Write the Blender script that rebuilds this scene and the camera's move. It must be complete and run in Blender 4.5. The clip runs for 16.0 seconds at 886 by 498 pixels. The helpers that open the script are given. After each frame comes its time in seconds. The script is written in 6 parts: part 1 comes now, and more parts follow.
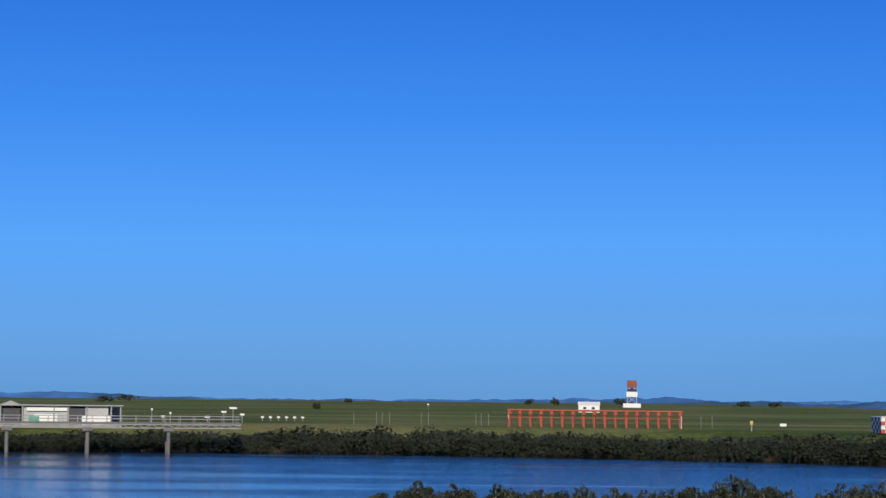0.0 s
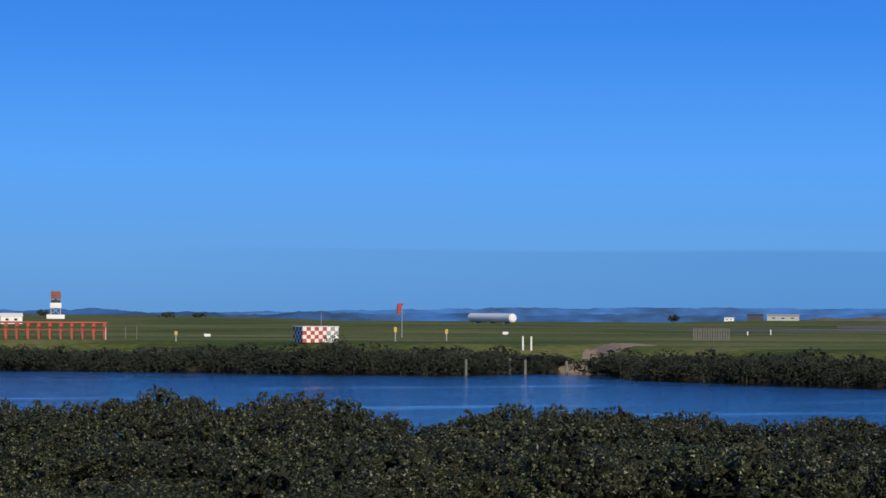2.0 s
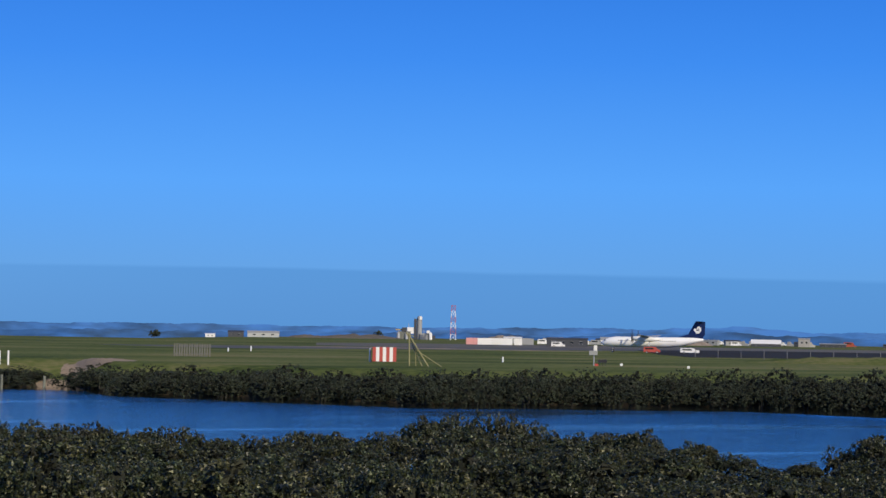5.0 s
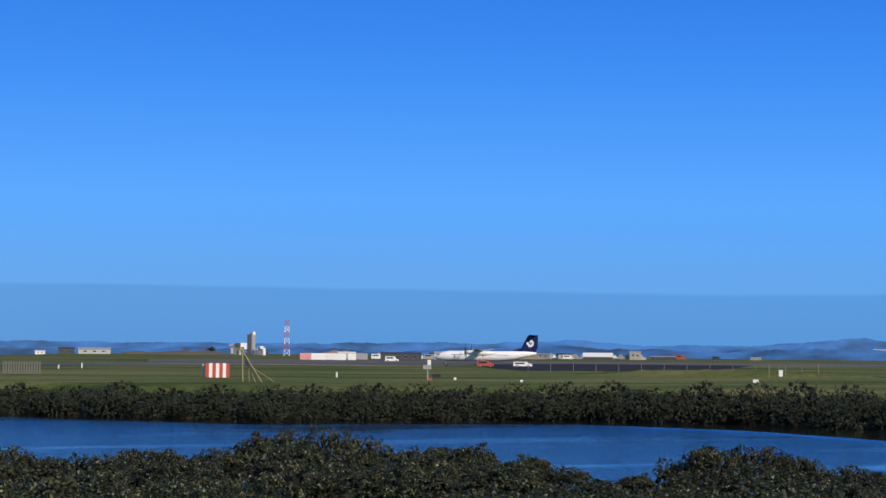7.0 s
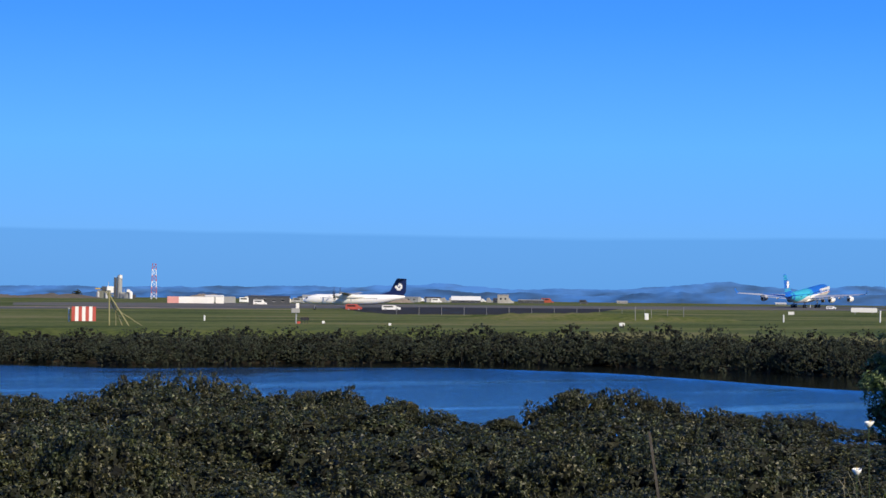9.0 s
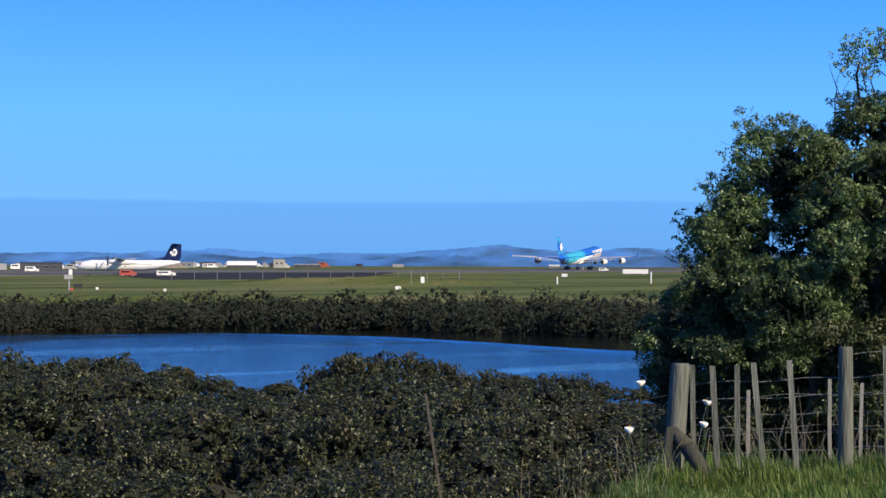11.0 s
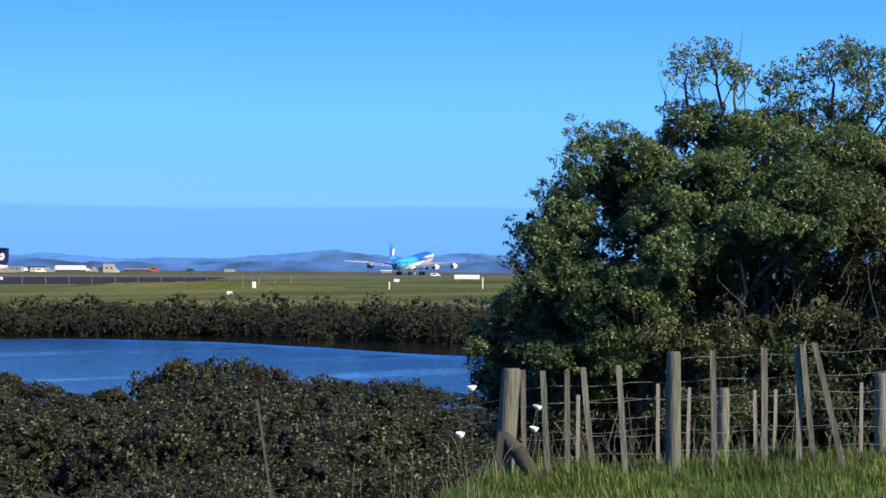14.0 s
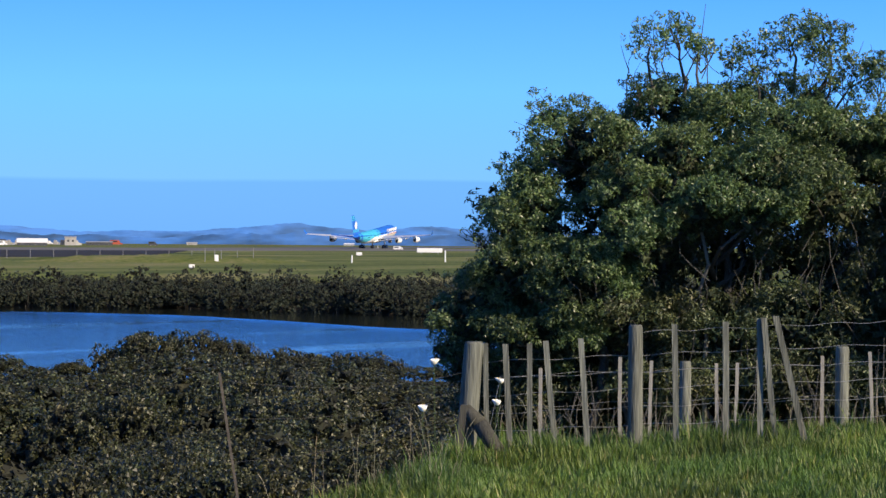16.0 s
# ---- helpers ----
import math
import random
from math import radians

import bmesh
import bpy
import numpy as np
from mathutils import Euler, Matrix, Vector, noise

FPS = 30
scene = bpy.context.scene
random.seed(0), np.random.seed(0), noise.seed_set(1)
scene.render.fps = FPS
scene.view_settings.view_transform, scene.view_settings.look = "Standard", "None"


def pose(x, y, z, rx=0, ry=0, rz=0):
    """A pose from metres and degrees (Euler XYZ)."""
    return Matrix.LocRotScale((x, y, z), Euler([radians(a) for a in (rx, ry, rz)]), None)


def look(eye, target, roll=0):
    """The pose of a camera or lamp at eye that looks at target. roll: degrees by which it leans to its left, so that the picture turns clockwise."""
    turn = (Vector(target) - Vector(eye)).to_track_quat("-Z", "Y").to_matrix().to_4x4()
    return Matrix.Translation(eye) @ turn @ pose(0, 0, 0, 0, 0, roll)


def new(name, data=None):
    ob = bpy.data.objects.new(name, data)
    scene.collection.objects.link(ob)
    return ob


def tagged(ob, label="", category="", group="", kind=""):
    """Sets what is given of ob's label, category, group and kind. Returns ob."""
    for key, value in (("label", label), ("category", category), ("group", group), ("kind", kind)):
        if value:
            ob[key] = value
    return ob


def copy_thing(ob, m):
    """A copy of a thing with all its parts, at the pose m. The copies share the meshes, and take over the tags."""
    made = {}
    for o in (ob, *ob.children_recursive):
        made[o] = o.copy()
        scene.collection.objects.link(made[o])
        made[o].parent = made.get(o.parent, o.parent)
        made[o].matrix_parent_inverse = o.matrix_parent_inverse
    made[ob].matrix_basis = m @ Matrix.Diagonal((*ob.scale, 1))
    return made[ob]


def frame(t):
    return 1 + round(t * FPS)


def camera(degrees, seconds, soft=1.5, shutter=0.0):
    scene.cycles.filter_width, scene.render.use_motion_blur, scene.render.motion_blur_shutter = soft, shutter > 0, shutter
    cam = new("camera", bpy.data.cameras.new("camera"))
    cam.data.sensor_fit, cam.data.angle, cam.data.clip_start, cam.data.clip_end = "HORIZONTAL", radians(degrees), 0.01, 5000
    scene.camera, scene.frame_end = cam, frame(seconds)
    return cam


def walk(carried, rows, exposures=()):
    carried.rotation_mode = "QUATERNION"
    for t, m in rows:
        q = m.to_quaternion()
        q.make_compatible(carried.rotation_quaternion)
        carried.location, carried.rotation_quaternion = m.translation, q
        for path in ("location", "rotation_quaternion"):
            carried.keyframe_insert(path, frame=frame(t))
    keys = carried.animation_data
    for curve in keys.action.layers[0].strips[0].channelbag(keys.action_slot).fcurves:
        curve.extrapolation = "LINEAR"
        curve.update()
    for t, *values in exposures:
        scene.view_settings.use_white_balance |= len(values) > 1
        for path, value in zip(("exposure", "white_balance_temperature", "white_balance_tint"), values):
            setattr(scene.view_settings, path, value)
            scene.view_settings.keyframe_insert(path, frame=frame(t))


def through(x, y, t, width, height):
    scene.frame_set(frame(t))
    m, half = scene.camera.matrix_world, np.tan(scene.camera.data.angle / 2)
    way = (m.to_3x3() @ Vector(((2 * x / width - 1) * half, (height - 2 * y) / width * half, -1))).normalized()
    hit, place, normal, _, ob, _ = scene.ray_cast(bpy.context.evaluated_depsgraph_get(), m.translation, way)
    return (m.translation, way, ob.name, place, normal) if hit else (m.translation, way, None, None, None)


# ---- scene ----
# The viewer stands in one spot and pans. Seconds, then the camera's turn in degrees.
cam = camera(24.054, 16.0)
EYE = (0.0, 0.0, 8.5)
ROWS = [
    (0, 93.958, -0.588, -0.041),
    (0.5, 93.836, -0.484, -4.024),
    (1, 93.366, -0.647, -8.510),
    (1.5, 92.552, -1.011, -12.003),
    (2, 91.635, -0.376, -15.767),
    (2.5, 92.169, -0.252, -17.880),
    (3, 91.420, -0.307, -21.607),
    (3.5, 91.600, 1.065, -23.399),
    (4, 91.109, 0.294, -25.700),
    (4.5, 91.395, -0.418, -27.976),
    (4.7, 91.772, -0.741, -28.796),
    (6.8, 93.339, -0.336, -34.386),
    (7, 92.714, -0.632, -34.553),
    (7.5, 90.842, -0.644, -36.219),
    (8, 90.835, -0.751, -36.393),
    (8.5, 90.714, -0.708, -38.906),
    (9, 91.197, -0.652, -38.173),
    (9.5, 91.274, -0.772, -40.623),
    (9.7, 90.957, -0.597, -41.958),
    (11.8, 90.022, -0.720, -45.140),
    (12, 89.930, -1.022, -45.516),
    (12.5, 90.202, -0.852, -45.948),
    (13, 90.060, -0.514, -45.630),
    (13.5, 90.151, -0.508, -47.963),
    (14, 90.418, -0.343, -48.957),
    (14.5, 89.924, -0.319, -48.518),
    (15, 89.799, -0.918, -49.737),
    (15.5, 89.576, -0.928, -49.316),
    (16, 89.690, -0.417, -49.984),
]
EXPO = [(0.0, -0.18, 6500, 10), (1.5, -0.22, 6500, 10), (3.5, -0.17, 6550, 10), (7.0, -0.08, 6600, 10), (9.0, 0.16, 6700, 10), (12.0, 0.42, 6900, 12), (13.0, 0.46, 6950, 12), (14.0, 0.60, 7050, 13),
        (14.6, 0.58, 7050, 13), (15.2, 0.53, 7050, 14), (16.0, 0.56, 7050, 14)]
walk(cam, [(t, pose(*EYE, rx, ry, rz)) for t, rx, ry, rz in ROWS], exposures=EXPO)

# ---------------------------------------------------------------- small tools
def smooth(a, b, x):
    k = min(1.0, max(0.0, (x - a) / (b - a)))
    return k * k * (3 - 2 * k)


def table(x, pairs):
    return float(np.interp(x, [p[0] for p in pairs], [p[1] for p in pairs]))


def spot(bearing, dist):
    """A place on the plan by its bearing from north (the y axis), in degrees, and its distance from the viewer."""
    return dist * math.sin(radians(bearing)), dist * math.cos(radians(bearing))


def part(name, bm, material, parent=None, label="", smooth_faces=False):
    me = bpy.data.meshes.new(name)
    bm.to_mesh(me)
    bm.free()
    for m in (material if isinstance(material, (list, tuple)) else [material]):
        me.materials.append(m)
    if smooth_faces:
        me.polygons.foreach_set("use_smooth", [True] * len(me.polygons))
    ob = new(name, me)
    ob.parent = parent
    if label:
        tagged(ob, label)
    return ob


def raw(name, verts, faces, material, parent=None, label="", smooth_faces=False):
    me = bpy.data.meshes.new(name)
    me.from_pydata(verts, [], faces)
    for m in (material if isinstance(material, (list, tuple)) else [material]):
        me.materials.append(m)
    if smooth_faces:
        me.polygons.foreach_set("use_smooth", [True] * len(me.polygons))
    me.update()
    ob = new(name, me)
    ob.parent = parent
    if label:
        tagged(ob, label)
    return ob


def thing(name, m, label, category, group="", kind=""):
    ob = tagged(new(name), label, category, group, kind)
    ob.empty_display_size = 0.1
    ob.matrix_world = m
    return ob


def box(bm, c, s, bevel=0.0, turn=0.0):
    """A box of size s with its middle at c."""
    m = Matrix.Translation(c) @ Matrix.Rotation(radians(turn), 4, "Z") @ Matrix.Diagonal((*s, 1))
    made = bmesh.ops.create_cube(bm, size=1.0, matrix=m)
    if bevel:
        edges = {e for v in made["verts"] for e in v.link_edges}
        bmesh.ops.bevel(bm, geom=list(edges), offset=bevel, segments=1, affect="EDGES")


def tube(bm, p, q, r0, r1=None, n=8):
    """A tapered round bar from p to q."""
    p, q = Vector(p), Vector(q)
    r1 = r0 if r1 is None else r1
    turn = (q - p).to_track_quat("Z", "Y").to_matrix().to_4x4()
    m = Matrix.Translation((p + q) / 2) @ turn
    bmesh.ops.create_cone(bm, cap_ends=True, segments=n, radius1=r0, radius2=r1, depth=(q - p).length, matrix=m)


def strand(bm, pts, r, n=5):
    """A wire of one piece through the points."""
    rings = []
    for i, p in enumerate(pts):
        way = (Vector(pts[min(i + 1, len(pts) - 1)]) - Vector(pts[max(i - 1, 0)])).normalized()
        side = way.cross(Vector((0, 0, 1))).normalized()
        up = side.cross(way)
        rings.append([Vector(p) + (side * math.cos(a) + up * math.sin(a)) * r for a in [2 * math.pi * k / n for k in range(n)]])
    loft(bm, rings)


def ball(bm, c, s, seg=12, rings=8):
    m = Matrix.Translation(c) @ Matrix.Diagonal((*s, 1))
    bmesh.ops.create_uvsphere(bm, u_segments=seg, v_segments=rings, radius=1.0, matrix=m)


def loft(bm, rings, caps=True):
    """A skin over rings of equally many points."""
    rows = [[bm.verts.new(p) for p in ring] for ring in rings]
    n = len(rows[0])
    for a, b in zip(rows, rows[1:]):
        for i in range(n):
            bm.faces.new((a[i], a[(i + 1) % n], b[(i + 1) % n], b[i]))
    if caps:
        bm.faces.new(list(reversed(rows[0])))
        bm.faces.new(rows[-1])
    bmesh.ops.recalc_face_normals(bm, faces=bm.faces)


# ---------------------------------------------------------------- sky and sun
SUN_BEARING, SUN_HEIGHT = 177.0, 29.0
world = bpy.data.worlds.new("world")
scene.world = world
world.use_nodes = True
wn, wl = world.node_tree.nodes, world.node_tree.links
wn.clear()
sky = wn.new("ShaderNodeTexSky")
sky.sky_type, sky.sun_disc = "NISHITA", False
sky.sun_elevation, sky.sun_rotation = radians(SUN_HEIGHT), radians(SUN_BEARING)
sky.air_density, sky.dust_density, sky.ozone_density = 1.0, 0.3, 3.0
coord = wn.new("ShaderNodeTexCoord")
split = wn.new("ShaderNodeSeparateXYZ")
wl.new(coord.outputs["Generated"], split.inputs[0])
ramp = wn.new("ShaderNodeValToRGB")        # deep polarised blue, by height above the horizon (sine)
SKY = [(0.0, (0.090, 0.31, 0.70)), (0.026, (0.095, 0.345, 0.80)), (0.070, (0.075, 0.36, 0.98)), (0.13, (0.030, 0.25, 0.90)),
       (0.20, (0.008, 0.155, 0.72)), (0.45, (0.02, 0.10, 0.38)), (1.0, (0.03, 0.085, 0.26))]
while len(ramp.color_ramp.elements) < len(SKY):
    ramp.color_ramp.elements.new(0.5)
for e, (at, c) in zip(ramp.color_ramp.elements, SKY):
    e.position, e.color = at, (*c, 1)
wl.new(split.outputs["Z"], ramp.inputs[0])
# a low bank of haze with a crisp, gently wavering upper edge
wave = wn.new("ShaderNodeTexNoise")
wave.inputs["Scale"].default_value, wave.inputs["Detail"].default_value = 5.0, 2.0
stretch = wn.new("ShaderNodeMapping")
stretch.inputs["Scale"].default_value = (1, 1, 12)
wl.new(coord.outputs["Generated"], stretch.inputs["Vector"])
wl.new(stretch.outputs[0], wave.inputs["Vector"])
lift = wn.new("ShaderNodeMath")
lift.operation, lift.inputs[1].default_value = "MULTIPLY_ADD", 0.006
wl.new(wave.outputs["Fac"], lift.inputs[0])
wl.new(split.outputs["Z"], lift.inputs[2])
band = wn.new("ShaderNodeMapRange")
band.inputs["From Min"].default_value, band.inputs["From Max"].default_value = 0.0300, 0.0318
band.inputs["To Min"].default_value, band.inputs["To Max"].default_value = 1.0, 0.0
wl.new(lift.outputs[0], band.inputs["Value"])
east = wn.new("ShaderNodeMapRange")       # the bank thins out towards the west
east.inputs["From Min"].default_value, east.inputs["From Max"].default_value = 0.12, 0.42
wl.new(split.outputs["X"], east.inputs["Value"])
amount = wn.new("ShaderNodeMath")
amount.operation = "MULTIPLY"
wl.new(band.outputs[0], amount.inputs[0])
wl.new(east.outputs[0], amount.inputs[1])
soft = wn.new("ShaderNodeMath")
soft.operation, soft.inputs[1].default_value = "MULTIPLY", 0.62
wl.new(amount.outputs[0], soft.inputs[0])
haze = wn.new("ShaderNodeMix")
haze.data_type = "RGBA"
haze.inputs["B"].default_value = (0.050, 0.255, 0.66, 1)
wl.new(soft.outputs[0], haze.inputs["Factor"])
wl.new(ramp.outputs[0], haze.inputs["A"])
blue = wn.new("ShaderNodeBackground")
wl.new(haze.outputs["Result"], blue.inputs["Color"])
blue.inputs["Strength"].default_value = 1.05
air = wn.new("ShaderNodeBackground")
air.inputs["Strength"].default_value = 0.006
wl.new(sky.outputs[0], air.inputs["Color"])
both = wn.new("ShaderNodeAddShader")
wl.new(blue.outputs[0], both.inputs[0])
wl.new(air.outputs[0], both.inputs[1])
wout = wn.new("ShaderNodeOutputWorld")
wl.new(both.outputs[0], wout.inputs["Surface"])

sun_data = bpy.data.lights.new("sun", "SUN")
sun_data.energy, sun_data.angle, sun_data.color = 4.7, radians(0.5), (1.0, 0.88, 0.68)
sun = new("sun", sun_data)
sx, sy = spot(SUN_BEARING, math.cos(radians(SUN_HEIGHT)))
sun.matrix_world = look((sx * 100, sy * 100, 100 * math.sin(radians(SUN_HEIGHT))), (0, 0, 0))


# ---------------------------------------------------------------- materials
def shader(name, base, rough=0.6, metal=0.0, vary=0.25, scale=3.0, fine=40.0, bump=0.0, spec=0.5, per_piece=0.0, grain=1.0):
    """A painted, wooden, metal or earthen surface: colour that varies at two scales, with grain in its relief."""
    m = bpy.data.materials.new(name)
    m.use_nodes = True
    n, l = m.node_tree.nodes, m.node_tree.links
    p = n["Principled BSDF"]
    p.inputs["Roughness"].default_value, p.inputs["Metallic"].default_value = rough, metal
    p.inputs["Specular IOR Level"].default_value = spec
    at = n.new("ShaderNodeTexCoord")
    big, small = n.new("ShaderNodeTexNoise"), n.new("ShaderNodeTexNoise")
    big.inputs["Scale"].default_value, small.inputs["Scale"].default_value = scale, fine
    big.inputs["Detail"].default_value = 4
    along_grain = n.new("ShaderNodeMapping")
    along_grain.inputs["Scale"].default_value = (1, 1, grain)
    l.new(at.outputs["Object"], along_grain.inputs["Vector"])
    for t in (big, small):
        l.new(along_grain.outputs[0], t.inputs["Vector"])
    add = n.new("ShaderNodeMath")
    add.operation = "ADD"
    l.new(big.outputs["Fac"], add.inputs[0])
    l.new(small.outputs["Fac"], add.inputs[1])
    grade = n.new("ShaderNodeMapRange")
    grade.inputs["From Min"].default_value, grade.inputs["From Max"].default_value = 0.6, 1.4
    grade.inputs["To Min"].default_value, grade.inputs["To Max"].default_value = 1 - vary, 1 + vary
    l.new(add.outputs[0], grade.inputs["Value"])
    last = grade.outputs[0]
    if per_piece:
        info = n.new("ShaderNodeObjectInfo")
        step = n.new("ShaderNodeMapRange")
        step.inputs["To Min"].default_value, step.inputs["To Max"].default_value = 1 - per_piece, 1 + per_piece
        l.new(info.outputs["Random"], step.inputs["Value"])
        mul = n.new("ShaderNodeMath")
        mul.operation = "MULTIPLY"
        l.new(last, mul.inputs[0])
        l.new(step.outputs[0], mul.inputs[1])
        last = mul.outputs[0]
    tint = n.new("ShaderNodeVectorMath")
    tint.operation = "SCALE"
    tint.inputs[0].default_value = base
    l.new(last, tint.inputs["Scale"])
    l.new(tint.outputs[0], p.inputs["Base Color"])
    if bump:
        b = n.new("ShaderNodeBump")
        b.inputs["Strength"].default_value, b.inputs["Distance"].default_value = bump, 0.02
        l.new(small.outputs["Fac"], b.inputs["Height"])
        l.new(b.outputs[0], p.inputs["Normal"])
    return m


def leaf_shader(name, colours, rough=0.42, through=0.12, turn=0.12):
    """Leaves: each takes its own tone; a little light comes through."""
    m = bpy.data.materials.new(name)
    m.use_nodes = True
    n, l = m.node_tree.nodes, m.node_tree.links
    p = n["Principled BSDF"]
    p.inputs["Roughness"].default_value = rough
    geo = n.new("ShaderNodeNewGeometry")
    r = n.new("ShaderNodeValToRGB")
    while len(r.color_ramp.elements) < len(colours):
        r.color_ramp.elements.new(0.5)
    for e, (at, c) in zip(r.color_ramp.elements, colours):
        e.position, e.color = at, (*c, 1)
    l.new(geo.outputs["Random Per Island"], r.inputs[0])
    patch = n.new("ShaderNodeTexNoise")
    patch.inputs["Scale"].default_value = 0.5
    l.new(geo.outputs["Position"], patch.inputs["Vector"])
    k = n.new("ShaderNodeMapRange")
    k.inputs["From Min"].default_value, k.inputs["From Max"].default_value = 0.3, 0.7
    k.inputs["To Min"].default_value, k.inputs["To Max"].default_value = 0.62, 1.32
    l.new(patch.outputs["Fac"], k.inputs["Value"])
    tint = n.new("ShaderNodeVectorMath")
    tint.operation = "SCALE"
    hue = n.new("ShaderNodeTexNoise")      # whole sprigs turn browner or greener
    hue.inputs["Scale"].default_value, hue.inputs["Detail"].default_value = 0.9, 3
    l.new(geo.outputs["Position"], hue.inputs["Vector"])
    shift = n.new("ShaderNodeValToRGB")
    shift.color_ramp.elements[0].position, shift.color_ramp.elements[0].color = 0.38, (1 - turn, 1.0, 1.0, 1)
    shift.color_ramp.elements[1].position, shift.color_ramp.elements[1].color = 0.62, (1 + turn, 1.0 - 0.25 * turn, 1 - turn, 1)
    l.new(hue.outputs["Fac"], shift.inputs[0])
    toned = n.new("ShaderNodeVectorMath")
    toned.operation = "MULTIPLY"
    l.new(r.outputs[0], toned.inputs[0])
    l.new(shift.outputs[0], toned.inputs[1])
    l.new(toned.outputs[0], tint.inputs[0])
    l.new(k.outputs[0], tint.inputs["Scale"])
    l.new(tint.outputs[0], p.inputs["Base Color"])
    tr = n.new("ShaderNodeBsdfTranslucent")
    l.new(tint.outputs[0], tr.inputs["Color"])
    mix = n.new("ShaderNodeMixShader")
    mix.inputs[0].default_value = through
    l.new(p.outputs[0], mix.inputs[1])
    l.new(tr.outputs[0], mix.inputs[2])
    l.new(mix.outputs[0], n["Material Output"].inputs["Surface"])
    return m


def ground_shader():
    """Grass on the high ground, mud on the low, with worn bands and clumps."""
    m = bpy.data.materials.new("ground")
    m.use_nodes = True
    n, l = m.node_tree.nodes, m.node_tree.links
    p = n["Principled BSDF"]
    p.inputs["Roughness"].default_value = 0.9
    p.inputs["Specular IOR Level"].default_value = 0.04
    geo = n.new("ShaderNodeNewGeometry")
    s = n.new("ShaderNodeSeparateXYZ")
    l.new(geo.outputs["Position"], s.inputs[0])
    mp = n.new("ShaderNodeMapping")
    mp.inputs["Rotation"].default_value = (0, 0, radians(-16.5))
    mp.inputs["Scale"].default_value = (0.018, 0.042, 0.05)
    l.new(geo.outputs["Position"], mp.inputs["Vector"])
    bands, tuft = n.new("ShaderNodeTexNoise"), n.new("ShaderNodeTexNoise")
    bands.inputs["Scale"].default_value, bands.inputs["Detail"].default_value = 1.0, 5
    tuft.inputs["Scale"].default_value, tuft.inputs["Detail"].default_value = 0.8, 6
    l.new(mp.outputs[0], bands.inputs["Vector"])
    l.new(geo.outputs["Position"], tuft.inputs["Vector"])
    r = n.new("ShaderNodeValToRGB")
    cols = [(0.36, (0.038, 0.058, 0.015)), (0.45, (0.070, 0.094, 0.024)), (0.52, (0.110, 0.130, 0.037)), (0.61, (0.175, 0.165, 0.070))]
    while len(r.color_ramp.elements) < 4:
        r.color_ramp.elements.new(0.5)
    for e, (at, c) in zip(r.color_ramp.elements, cols):
        e.position, e.color = at, (*c, 1)
    mixn = n.new("ShaderNodeMath")
    mixn.operation, mixn.inputs[1].default_value = "MULTIPLY_ADD", 0.35
    l.new(tuft.outputs["Fac"], mixn.inputs[0])
    half = n.new("ShaderNodeMath")
    half.operation, half.inputs[1].default_value = "MULTIPLY", 0.65
    l.new(bands.outputs["Fac"], half.inputs[0])
    l.new(half.outputs[0], mixn.inputs[2])
    l.new(mixn.outputs[0], r.inputs[0])
    low = n.new("ShaderNodeMapRange")
    low.inputs["From Min"].default_value, low.inputs["From Max"].default_value = 0.5, 1.0
    l.new(s.outputs["Z"], low.inputs["Value"])
    away = n.new("ShaderNodeVectorMath")
    away.operation = "LENGTH"
    l.new(geo.outputs["Position"], away.inputs[0])
    field = n.new("ShaderNodeMath")
    field.operation, field.inputs[1].default_value = "GREATER_THAN", 340.0
    l.new(away.outputs["Value"], field.inputs[0])
    dry = n.new("ShaderNodeMath")
    dry.operation = "MAXIMUM"
    l.new(low.outputs[0], dry.inputs[0])
    l.new(field.outputs[0], dry.inputs[1])
    mud = n.new("ShaderNodeMix")
    mud.data_type = "RGBA"
    mud.inputs["A"].default_value = (0.06, 0.05, 0.035, 1)
    l.new(dry.outputs[0], mud.inputs["Factor"])
    l.new(r.outputs[0], mud.inputs["B"])
    l.new(mud.outputs["Result"], p.inputs["Base Color"])
    b = n.new("ShaderNodeBump")
    b.inputs["Strength"].default_value, b.inputs["Distance"].default_value = 0.6, 0.1
    l.new(tuft.outputs["Fac"], b.inputs["Height"])
    l.new(b.outputs[0], p.inputs["Normal"])
    return m


